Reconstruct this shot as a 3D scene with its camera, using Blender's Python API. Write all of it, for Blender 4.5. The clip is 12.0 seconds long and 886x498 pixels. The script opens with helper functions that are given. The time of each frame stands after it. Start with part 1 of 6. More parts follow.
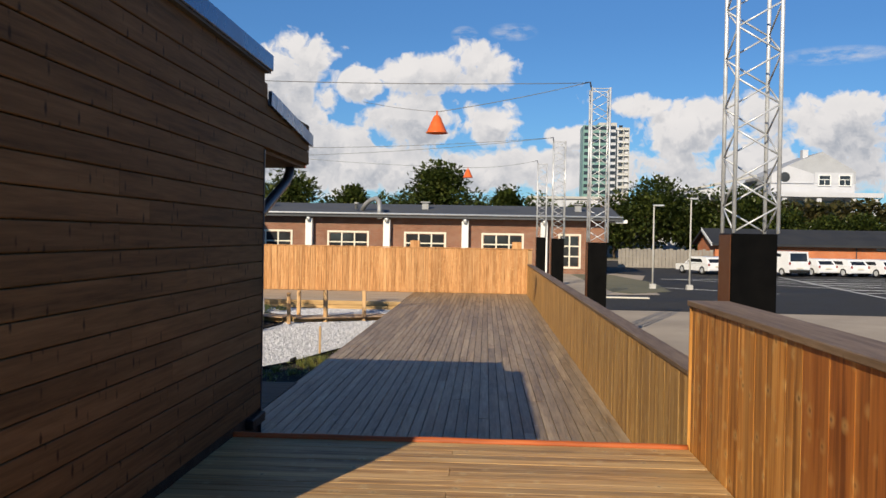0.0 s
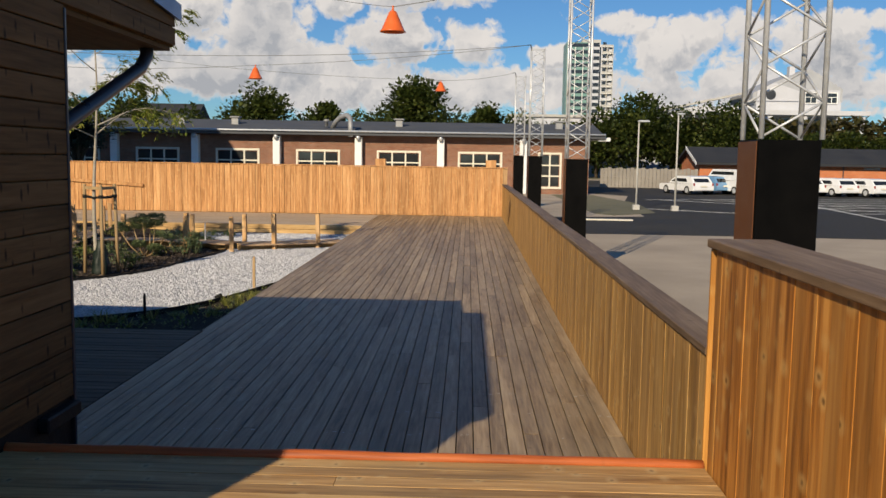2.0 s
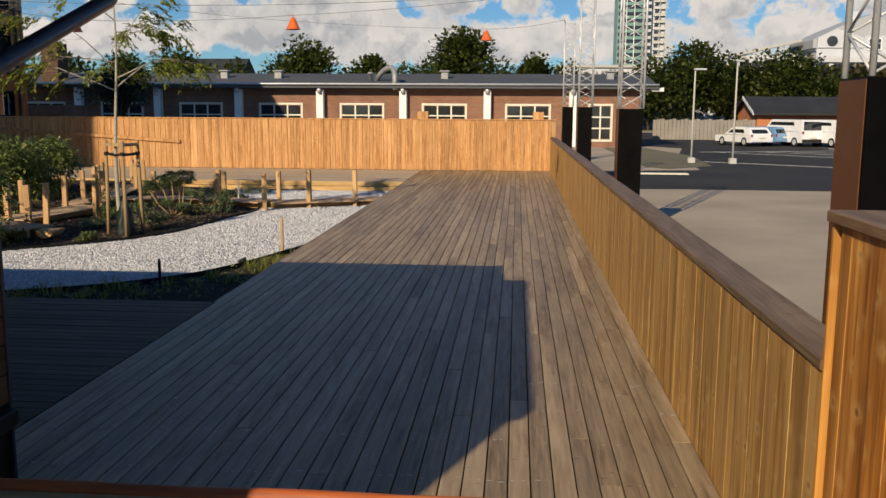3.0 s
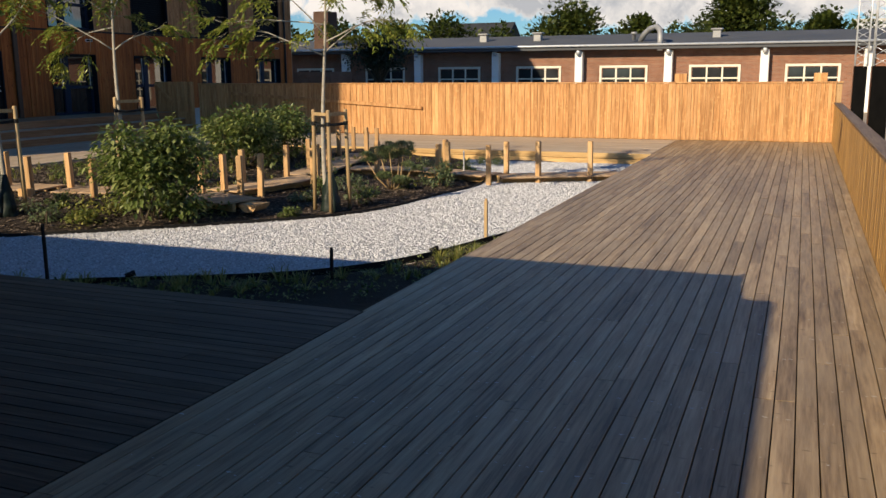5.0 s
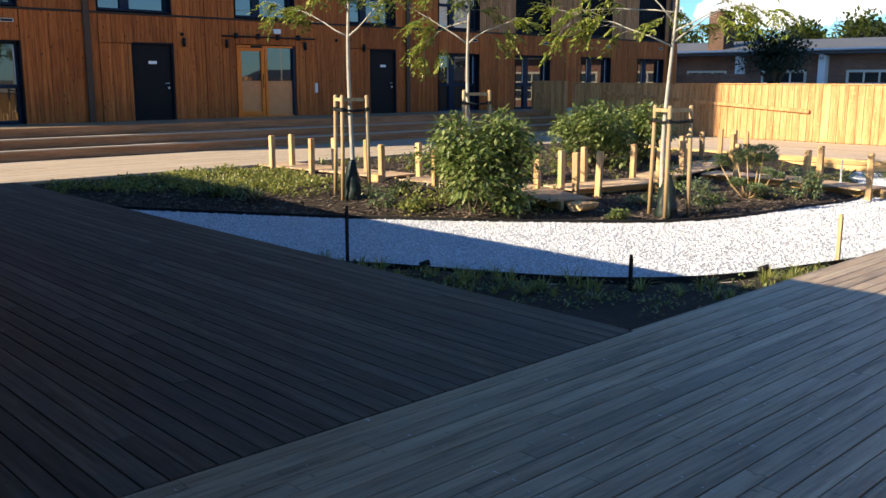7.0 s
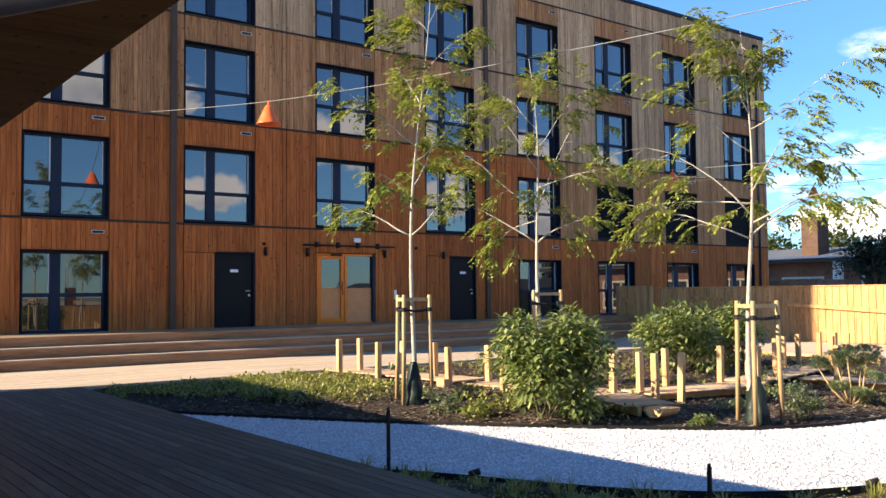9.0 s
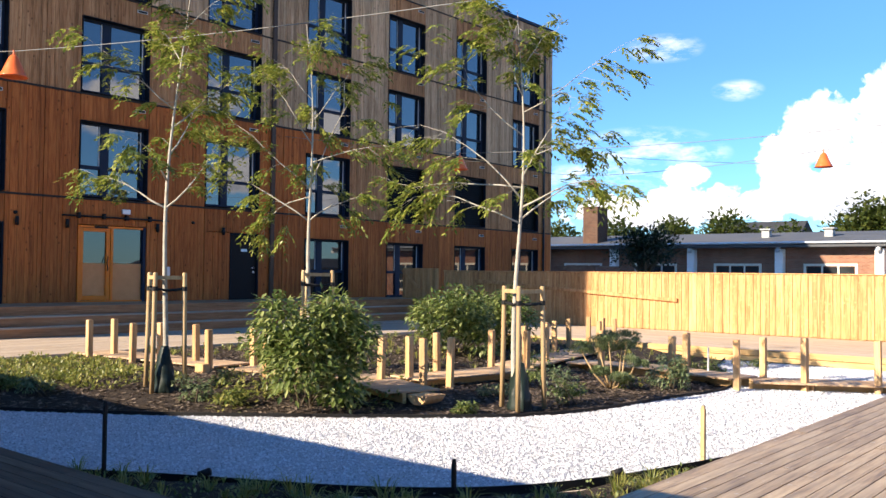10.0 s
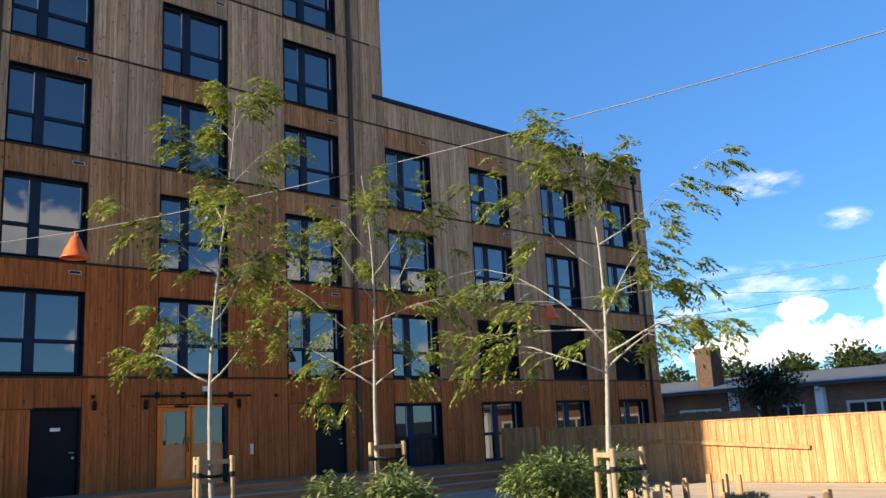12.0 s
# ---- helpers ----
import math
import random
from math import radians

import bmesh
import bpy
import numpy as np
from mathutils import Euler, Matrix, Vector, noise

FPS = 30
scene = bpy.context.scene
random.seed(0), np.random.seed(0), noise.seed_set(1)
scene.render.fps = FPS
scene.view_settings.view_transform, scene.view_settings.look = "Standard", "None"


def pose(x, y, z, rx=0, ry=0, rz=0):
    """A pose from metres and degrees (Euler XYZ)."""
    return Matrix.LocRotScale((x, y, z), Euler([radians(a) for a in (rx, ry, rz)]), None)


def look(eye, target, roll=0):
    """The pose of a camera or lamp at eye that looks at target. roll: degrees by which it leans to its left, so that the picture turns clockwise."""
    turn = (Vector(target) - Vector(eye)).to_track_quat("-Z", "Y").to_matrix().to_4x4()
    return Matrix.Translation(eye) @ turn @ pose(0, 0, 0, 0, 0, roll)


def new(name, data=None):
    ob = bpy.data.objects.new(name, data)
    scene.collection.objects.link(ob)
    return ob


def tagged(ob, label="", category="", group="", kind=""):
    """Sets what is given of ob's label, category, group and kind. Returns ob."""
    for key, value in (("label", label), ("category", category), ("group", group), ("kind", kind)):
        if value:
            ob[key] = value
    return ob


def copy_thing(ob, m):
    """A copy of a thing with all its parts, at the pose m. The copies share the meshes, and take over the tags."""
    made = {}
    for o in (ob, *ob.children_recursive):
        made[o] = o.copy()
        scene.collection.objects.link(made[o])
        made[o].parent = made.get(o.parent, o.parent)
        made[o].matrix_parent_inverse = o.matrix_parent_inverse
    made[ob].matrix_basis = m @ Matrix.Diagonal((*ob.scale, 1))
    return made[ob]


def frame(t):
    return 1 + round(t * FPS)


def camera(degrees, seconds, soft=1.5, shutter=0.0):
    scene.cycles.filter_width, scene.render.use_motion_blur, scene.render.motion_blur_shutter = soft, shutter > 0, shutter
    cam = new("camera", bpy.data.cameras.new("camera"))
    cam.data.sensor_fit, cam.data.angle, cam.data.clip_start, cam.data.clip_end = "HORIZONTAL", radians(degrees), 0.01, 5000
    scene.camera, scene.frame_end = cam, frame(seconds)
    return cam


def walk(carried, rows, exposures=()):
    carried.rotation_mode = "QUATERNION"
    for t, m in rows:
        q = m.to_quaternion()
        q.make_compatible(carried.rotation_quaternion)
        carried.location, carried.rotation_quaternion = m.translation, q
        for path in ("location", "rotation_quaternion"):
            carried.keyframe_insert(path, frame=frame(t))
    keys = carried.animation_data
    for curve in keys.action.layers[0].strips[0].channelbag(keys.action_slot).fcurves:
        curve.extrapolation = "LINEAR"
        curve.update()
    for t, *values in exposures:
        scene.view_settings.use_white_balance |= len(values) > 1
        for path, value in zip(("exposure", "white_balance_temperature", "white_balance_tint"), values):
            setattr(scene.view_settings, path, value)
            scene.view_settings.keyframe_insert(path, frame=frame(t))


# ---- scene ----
cam = camera(52.8, 12.0)
PATH = [
    (0, (0.571, 0.257, 2.149), (0.475, 2.255, 2.121), 1.0),
    (0.5, (0.612, 0.874, 2.132), (0.565, 2.872, 2.046), 0.5),
    (1, (0.745, 1.559, 2.107), (0.731, 3.553, 1.945), 1.0),
    (1.5, (0.826, 2.161, 2.081), (0.792, 4.151, 1.885), 1.2),
    (2, (0.947, 2.814, 2.068), (0.894, 4.803, 1.863), 0.9),
    (2.5, (1.04, 3.434, 2.036), (0.906, 5.414, 1.785), 0.8),
    (2.7, (1.036, 3.646, 2.036), (0.889, 5.622, 1.76), 0.5),
    (4.3, (1.155, 5.704, 1.953), (0.793, 7.631, 1.557), 1.6),
    (4.5, (1.224, 5.92, 1.969), (0.764, 7.823, 1.563), 1.0),
    (5, (1.317, 6.296, 2.032), (0.589, 8.119, 1.646), -0.4),
    (5.5, (1.329, 6.757, 2.018), (0.382, 8.479, 1.649), -2.4),
    (6, (1.444, 7.103, 2.007), (0.311, 8.69, 1.56), -4.6),
    (6.5, (1.418, 7.321, 1.969), (0.209, 8.838, 1.483), -3.8),
    (7, (1.56, 7.609, 1.834), (0.133, 8.96, 1.461), 0.1),
    (7.5, (1.567, 7.858, 1.893), (0.073, 9.176, 1.708), -0.7),
    (7.7, (1.524, 7.919, 1.896), (-0.013, 9.199, 1.864), -1.0),
    (9.3, (1.203, 8.709, 1.573), (-0.384, 9.923, 1.672), -0.5),
    (9.5, (1.148, 8.889, 1.591), (-0.367, 10.195, 1.619), -0.5),
    (10, (1.052, 9.363, 1.615), (-0.227, 10.9, 1.67), 0.7),
    (10.5, (0.896, 9.783, 1.59), (-0.251, 11.419, 1.683), 1.2),
    (11, (0.722, 10.184, 1.676), (-0.514, 11.751, 1.804), -0.4),
    (11.5, (0.579, 10.577, 1.687), (-0.789, 12.013, 1.938), -1.8),
    (12, (0.373, 10.862, 1.71), (-1.043, 12.214, 2.116), -2.9),
]
walk(cam, [(t, look(eye, target, roll)) for t, eye, target, roll in PATH],
     exposures=[(0, -0.12, 6800, 12), (2.5, -0.27, 7200, 12), (4.5, -0.10, 7500, 13), (5.5, 0.25, 7000, 11), (6.5, 0.65, 6800, 10), (7.0, 1.05, 6900, 11), (7.5, 1.42, 7050, 13), (9.5, 1.45, 7200, 15),
                (10.0, 1.2, 6750, 15), (10.5, 0.95, 6800, 12), (11.0, 0.64, 6650, 10), (11.5, 0.72, 6650, 9), (12, 0.90, 6700, 10)])

# ---- light ----
world = bpy.data.worlds.new("sky")
scene.world = world
world.use_nodes = True
SUN_WAY = Vector((0.68, 1.76, -1.0)).normalized()
sun = new("sun", bpy.data.lights.new("sun", "SUN"))
sun.data.energy, sun.data.angle, sun.data.color = 6.3, radians(0.5), (1.0, 0.89, 0.69)
sun.matrix_world = look((-30, -60, 60), Vector((-30, -60, 60)) + SUN_WAY)


class Tree:
    """Short hand for building node trees."""

    def __init__(self, nt):
        self.nt = nt

    def node(self, kind, **kw):
        n = self.nt.nodes.new("ShaderNode" + kind)
        for k, v in kw.items():
            if k in n.inputs:
                s = n.inputs[k]
                if hasattr(v, "is_linked"):
                    self.nt.links.new(v, s)
                else:
                    s.default_value = v
        return n

    def link(self, a, b):
        self.nt.links.new(a, b)

    def math(self, op, a, b=0.0, clamp=False):
        n = self.nt.nodes.new("ShaderNodeMath")
        n.operation, n.use_clamp = op, clamp
        for s, v in zip(n.inputs, (a, b)):
            if hasattr(v, "is_linked"):
                self.nt.links.new(v, s)
            else:
                s.default_value = v
        return n.outputs[0]

    def vec(self, op, a, b):
        n = self.nt.nodes.new("ShaderNodeVectorMath")
        n.operation = op
        for s, v in zip(n.inputs, (a, b)):
            if hasattr(v, "is_linked"):
                self.nt.links.new(v, s)
            else:
                s.default_value = v
        return n.outputs["Value"] if op in ("DOT_PRODUCT", "LENGTH", "DISTANCE") else n.outputs[0]

    def noise(self, vector, scale, detail=3.0, rough=0.55, out="Fac"):
        n = self.nt.nodes.new("ShaderNodeTexNoise")
        n.inputs["Scale"].default_value, n.inputs["Detail"].default_value, n.inputs["Roughness"].default_value = scale, detail, rough
        self.nt.links.new(vector, n.inputs["Vector"])
        return n.outputs[out]

    def ramp(self, fac, *stops):
        n = self.nt.nodes.new("ShaderNodeValToRGB")
        e = n.color_ramp.elements
        e[0].position, e[0].color = stops[0][0], (*stops[0][1], 1)
        e[1].position, e[1].color = stops[-1][0], (*stops[-1][1], 1)
        for p, c in stops[1:-1]:
            x = e.new(p)
            x.color = (*c, 1)
        self.nt.links.new(fac, n.inputs[0])
        return n.outputs[0]

    def range(self, v, a, b, c, d):
        n = self.nt.nodes.new("ShaderNodeMapRange")
        self.nt.links.new(v, n.inputs[0])
        for i, x in enumerate((a, b, c, d)):
            n.inputs[i + 1].default_value = x
        return n.outputs[0]

    def mix(self, fac, a, b, blend="MIX"):
        n = self.nt.nodes.new("ShaderNodeMix")
        n.data_type, n.blend_type = "RGBA", blend
        for s, v in ((n.inputs[0], fac), (n.inputs[6], a), (n.inputs[7], b)):
            if hasattr(v, "is_linked"):
                self.nt.links.new(v, s)
            else:
                s.default_value = v if isinstance(v, float) else (*v, 1)
        return n.outputs[2]


def sky_nodes():
    t = Tree(world.node_tree)
    nt = world.node_tree
    sky = nt.nodes.new("ShaderNodeTexSky")
    sky.sky_type, sky.sun_disc = "NISHITA", False
    sky.sun_elevation, sky.sun_rotation = radians(27.9), radians(201)
    sky.air_density, sky.dust_density, sky.ozone_density = 1.0, 0.1, 3.0
    way = nt.nodes.new("ShaderNodeTexCoord").outputs["Generated"]

    def heaps(way_):
        """Where the heaped clouds stand, as a smooth field, and the direction's height."""
        sep = nt.nodes.new("ShaderNodeSeparateXYZ")
        t.link(way_, sep.inputs[0])
        az = t.math("MULTIPLY", t.math("ARCTAN2", sep.outputs[0], sep.outputs[1]), 57.2958)
        el = t.math("MULTIPLY", t.math("ARCSINE", sep.outputs[2]), 57.2958)

        def lump(a, e, ra, re):
            u = t.math("DIVIDE", t.math("SUBTRACT", az, a), ra)
            v = t.math("DIVIDE", t.math("SUBTRACT", el, e), re)
            return t.math("SUBTRACT", 1.0, t.math("ADD", t.math("MULTIPLY", u, u), t.math("MULTIPLY", v, v)))

        field = None
        for row in CLOUDS:
            one = lump(*row)
            field = one if field is None else t.math("MAXIMUM", field, one)
        field = t.math("MAXIMUM", field, -0.9)
        # elsewhere the same kind of scattered heaps, fewer with height
        soft = t.noise(way_, 5.0, 3.0, 0.5)
        wide = t.math("ADD", t.range(soft, 0.44, 0.64, -1.0, 1.0), t.range(el, 4.0, 22.0, 0.2, -1.4))
        away = t.range(t.math("ABSOLUTE", az), 84.0, 98.0, 0.0, 1.0)
        return t.math("MAXIMUM", field, t.math("SUBTRACT", wide, t.math("SUBTRACT", 1.0, away))), lump

    def thickness(way_):
        field, lump = heaps(way_)
        bent = t.vec("ADD", way_, t.vec("MULTIPLY", t.vec("SUBTRACT", t.noise(way_, 26.0, 3.0, 0.6, "Color"), (0.5, 0.5, 0.5)), (0.05, 0.05, 0.05)))
        puff = t.noise(bent, 15.0, 9.0, 0.62)
        big = t.node("TexVoronoi", Scale=26.0, Vector=bent).outputs["Distance"]
        small = t.node("TexVoronoi", Scale=64.0, Vector=bent).outputs["Distance"]
        d = t.math("ADD", field, t.range(puff, 0.25, 0.75, -0.85, 0.85))
        d = t.math("ADD", d, t.range(big, 0.0, 0.8, 0.22, -0.34))
        return t.math("ADD", d, t.range(small, 0.0, 0.8, 0.13, -0.19)), field, lump

    dens, field, lump = thickness(way)
    above, high, _ = thickness(t.vec("ADD", way, (-0.006, 0.0, 0.011)))
    top, _ = heaps(t.vec("ADD", way, (0.0, 0.0, 0.028)))
    mask = t.range(dens, -0.02, 0.34, 0.0, 1.0)
    relief = t.range(t.math("SUBTRACT", above, dens), -0.22, 0.40, 0.0, 1.0)
    base = t.range(top, -0.1, 0.75, 0.0, 1.0)
    roll = t.range(t.noise(way, 17.0, 7.0, 0.6), 0.40, 0.62, 0.0, 1.0)
    shade = t.math("ADD", t.math("MULTIPLY", relief, 0.62), t.math("MULTIPLY", t.math("ADD", t.math("MULTIPLY", base, 0.34), 0.16), roll))
    shade = t.math("MULTIPLY", t.range(dens, 0.1, 0.7, 0.15, 1.0), t.math("ADD", shade, t.math("MULTIPLY", base, 0.16)))
    white = t.mix(shade, (CLOUD_WHITE, CLOUD_WHITE, CLOUD_WHITE * 1.01), (CLOUD_WHITE * 0.52, CLOUD_WHITE * 0.57, CLOUD_WHITE * 0.65))
    blue = t.mix(1.0, sky.outputs[0], SKY_TINT, "MULTIPLY")
    lift = t.range(t.math("MULTIPLY", t.math("ARCSINE", t.node("SeparateXYZ", Vector=way).outputs[2]), 57.2958), 13.0, 27.0, 1.0, 1.30)
    blue = t.mix(1.0, blue, t.node("CombineXYZ", X=lift, Y=lift, Z=t.math("POWER", lift, 0.8)).outputs[0], "MULTIPLY")
    # thin high wisps
    streak = t.noise(t.vec("MULTIPLY", way, (1.0, 1.0, 3.0)), 26.0, 6.0, 0.65)
    wisp = None
    for row in WISPS:
        one = lump(*row)
        wisp = one if wisp is None else t.math("MAXIMUM", wisp, one)
    wisp = t.math("MULTIPLY", t.range(wisp, -0.4, 0.8, 0.0, 0.6), t.range(streak, 0.42, 0.66, 0.0, 1.0))
    blue = t.mix(wisp, blue, (CLOUD_WHITE * 0.9, CLOUD_WHITE * 0.9, CLOUD_WHITE * 0.9))
    col = t.mix(mask, blue, white)
    bg = nt.nodes["Background"]
    t.link(col, bg.inputs[0])
    bg.inputs[1].default_value = 0.060


# heaped clouds: azimuth, height, half width and half height in degrees
CLOUDS = [(-12.3, 10.4, 2.8, 2.4), (-12.8, 8.0, 3.6, 2.6), (-11.6, 5.3, 4.6, 2.3), (-2.9, 10.3, 4.8, 1.7), (-0.9, 10.7, 2.6, 1.8), (-3.6, 7.4, 5.4, 2.0), (0.2, 7.0, 2.6, 1.7), (-8.2, 9.4, 1.6, 1.4), (-4.0, 4.2, 14.0, 1.9),
          (9.7, 8.2, 2.4, 1.0), (12.5, 6.8, 4.8, 2.2), (17.5, 7.7, 3.2, 1.7), (20.8, 6.3, 4.2, 2.2), (21.9, 7.5, 2.8, 1.2), (15.6, 4.3, 14.0, 1.8), (24.6, 7.9, 1.8, 1.0), (5.5, 6.4, 2.2, 0.8), (30.0, 5.5, 5.0, 1.8), (42, 5.0, 7.0, 1.8),
          (-16.8, 8.5, 2.9, 2.9), (-15.3, 5.2, 6.4, 2.1), (-18.7, 6.5, 2.2, 1.9), (-22.4, 4.5, 5.6, 1.5), (-24.4, 6.2, 1.6, 0.9), (-29.0, 4.0, 6.4, 1.3), (-37, 6, 4.8, 2.1),
          (47, 8.4, 6.0, 2.0), (58, 9.8, 6.5, 2.4), (74, 12.2, 7.0, 2.8), (84, 9.5, 6.0, 2.6), (66, 6.3, 3.6, 1.3), (52, 6.0, 3.2, 1.2), (-46, 5.5, 8.0, 2.4), (-58, 6.5, 9.0, 3.0), (-72, 6.0, 9.0, 3.2)]
# thin wisps, in the same terms
WISPS = [(20.7, 10.9, 3.0, 0.5), (1.5, 12.9, 1.4, 0.5), (-1.6, 12.7, 0.8, 0.5), (-25.9, 14.0, 2.2, 0.8), (-21.5, 11.3, 1.4, 0.6), (-27.0, 8.0, 4.0, 1.2), (-29.5, 6.2, 4.5, 1.0), (-24.0, 7.6, 2.0, 0.8)]
CLOUD_WHITE = 14.6
SKY_TINT = (0.66, 1.19, 1.74)
sky_nodes()


# ---- materials ----
def material(name, rough=0.7, metal=0.0, spec=0.5):
    m = bpy.data.materials.new(name)
    m.use_nodes = True
    b = m.node_tree.nodes["Principled BSDF"]
    b.inputs["Roughness"].default_value, b.inputs["Metallic"].default_value = rough, metal
    b.inputs["Specular IOR Level"].default_value = spec
    return m, Tree(m.node_tree), b


def bump(t, b, height, strength, distance):
    n = t.node("Bump", Height=height, Strength=strength, Distance=distance)
    t.link(n.outputs[0], b.inputs["Normal"])


def wood(name, dark, mid, light, axis, rough=0.65, vary=0.25, knots=0.5, island=False, weather=None, spec=0.3, drift=None, sharp=0.18, knot=(9.0, 0.4, 0.011, 0.024), halo=None, fine=38.0):
    """Sawn boards with grain along axis ('X', 'Y' or 'Z'), each board its own tone."""
    m, t, b = material(name, rough, spec=spec)
    if island:
        rnd = t.node("NewGeometry").outputs["Random Per Island"]
    else:
        rnd = t.node("ObjectInfo").outputs["Random"]
    at = t.node("TexCoord").outputs["Object"]
    off = t.math("MULTIPLY", rnd, 61.0)
    comb = t.node("CombineXYZ", X=off, Y=off, Z=off).outputs[0]
    at = t.vec("ADD", at, comb)
    long = {"X": (0.06, 1, 1), "Y": (1, 0.06, 1), "Z": (1, 1, 0.06)}[axis]
    st = t.vec("MULTIPLY", at, long)
    grain = t.noise(st, fine, 5.0, 0.6)
    broad = t.noise(st, 7.0, 3.0, 0.5)
    g = t.math("ADD", t.math("MULTIPLY", grain, 0.55), t.math("MULTIPLY", broad, 0.45))
    col = t.ramp(g, (0.5 - sharp, dark), (0.5, mid), (0.5 + sharp, light))
    if knots:
        many, near, la, lb = knot
        ks = {"X": (near, 1, 1), "Y": (1, near, 1), "Z": (1, 1, near)}[axis]
        thin = {"X": (1 / la, 1 / lb, 1 / lb), "Y": (1 / lb, 1 / la, 1 / lb), "Z": (1 / lb, 1 / lb, 1 / la)}[axis]
        cell = t.vec("MULTIPLY", at, ks)
        v = t.node("TexVoronoi", Scale=many, Vector=cell)
        gap_ = t.vec("SUBTRACT", cell, v.outputs["Position"])
        gap_ = t.vec("MULTIPLY", gap_, tuple(q / k for q, k in zip(thin, ks)))
        wob = t.noise(at, 60.0, 2.0)
        d = t.math("ADD", t.vec("LENGTH", gap_, (0, 0, 0)), t.math("MULTIPLY", wob, 0.6))
        k = t.range(d, 0.75, 1.5, knots, 0.0)
        if halo:
            col = t.mix(t.range(d, 1.2, 3.2, 0.55, 0.0), col, halo)
        col = t.mix(k, col, tuple(c * 0.30 for c in dark))
    if weather:
        wz = t.noise(t.vec("MULTIPLY", at, tuple(0.4 + 0.6 * c for c in long)), 2.2, 4.0, 0.6)
        col = t.mix(t.range(wz, 0.4, 0.65, 0.0, weather[1]), col, weather[0])
    if drift:
        other = t.math("FRACT", t.math("MULTIPLY", rnd, 17.3))
        col = t.mix(t.range(other, 0.45, 1.0, 0.0, drift[1]), col, drift[0])
    tone = t.range(rnd, 0.0, 1.0, 1.0 - vary, 1.0 + vary)
    if island:
        panel = t.node("ObjectInfo").outputs["Random"]
        tone = t.math("MULTIPLY", tone, t.range(panel, 0.0, 1.0, 0.84, 1.14))
    n = t.node("CombineXYZ", X=tone, Y=tone, Z=tone)
    col = t.mix(1.0, col, n.outputs[0], "MULTIPLY")
    t.link(col, b.inputs["Base Color"])
    bump(t, b, g, 0.25, 0.006)
    return m


def grainy(name, a, bcol, scale=8.0, rough=0.85, fine=60.0, strength=0.3, dist=0.01, metal=0.0, spec=0.3, big=0.6):
    """Mineral or painted surface: broad stains over a fine grain."""
    m, t, b = material(name, rough, metal, spec)
    at = t.node("TexCoord").outputs["Object"]
    n1, n2 = t.noise(at, scale, 4.0, 0.6), t.noise(at, fine, 3.0, 0.6)
    f = t.math("ADD", t.math("MULTIPLY", n1, big), t.math("MULTIPLY", n2, 1.0 - big))
    t.link(t.ramp(f, (0.33, a), (0.66, bcol)), b.inputs["Base Color"])
    bump(t, b, n2, strength, dist)
    t.link(t.range(n1, 0.3, 0.7, max(rough - 0.1, 0.05), min(rough + 0.1, 1.0)), b.inputs["Roughness"])
    return m


def leafy(name, a, bcol, c):
    m, t, b = material(name, 0.42, spec=0.5)
    rnd = t.node("NewGeometry").outputs["Random Per Island"]
    at = t.node("TexCoord").outputs["Object"]
    f = t.math("ADD", t.math("MULTIPLY", rnd, 0.7), t.math("MULTIPLY", t.noise(at, 1.3, 2.0), 0.3))
    col = t.ramp(f, (0.1, a), (0.5, bcol), (0.85, c))
    t.link(col, b.inputs["Base Color"])
    tr = t.node("BsdfTranslucent", Color=col)
    mx = t.node("MixShader", Fac=0.42)
    t.link(b.outputs[0], mx.inputs[1])
    t.link(tr.outputs[0], mx.inputs[2])
    t.link(mx.outputs[0], m.node_tree.nodes["Material Output"].inputs[0])
    return m


def brickwork(name, a, bcol, mortar, scale):
    m, t, b = material(name, 0.9, spec=0.2)
    at = t.node("TexCoord").outputs["Object"]
    sep = t.node("SeparateXYZ", Vector=at)
    u = t.math("ADD", sep.outputs[0], sep.outputs[1])
    uv = t.node("CombineXYZ", X=u, Y=sep.outputs[2], Z=0.0).outputs[0]
    br = t.node("TexBrick", Vector=uv, Color1=(*a, 1), Color2=(*bcol, 1), Mortar=(*mortar, 1), Scale=scale)
    br.inputs["Mortar Size"].default_value = 0.012
    br.inputs["Brick Width"].default_value, br.inputs["Row Height"].default_value = 0.24, 0.075
    stain = t.noise(at, 0.8, 4.0, 0.6)
    col = t.mix(t.range(stain, 0.35, 0.7, 0.0, 0.35), br.outputs[0], tuple(c * 0.5 for c in a))
    t.link(col, b.inputs["Base Color"])
    bump(t, b, br.outputs[1], -0.4, 0.01)
    return m


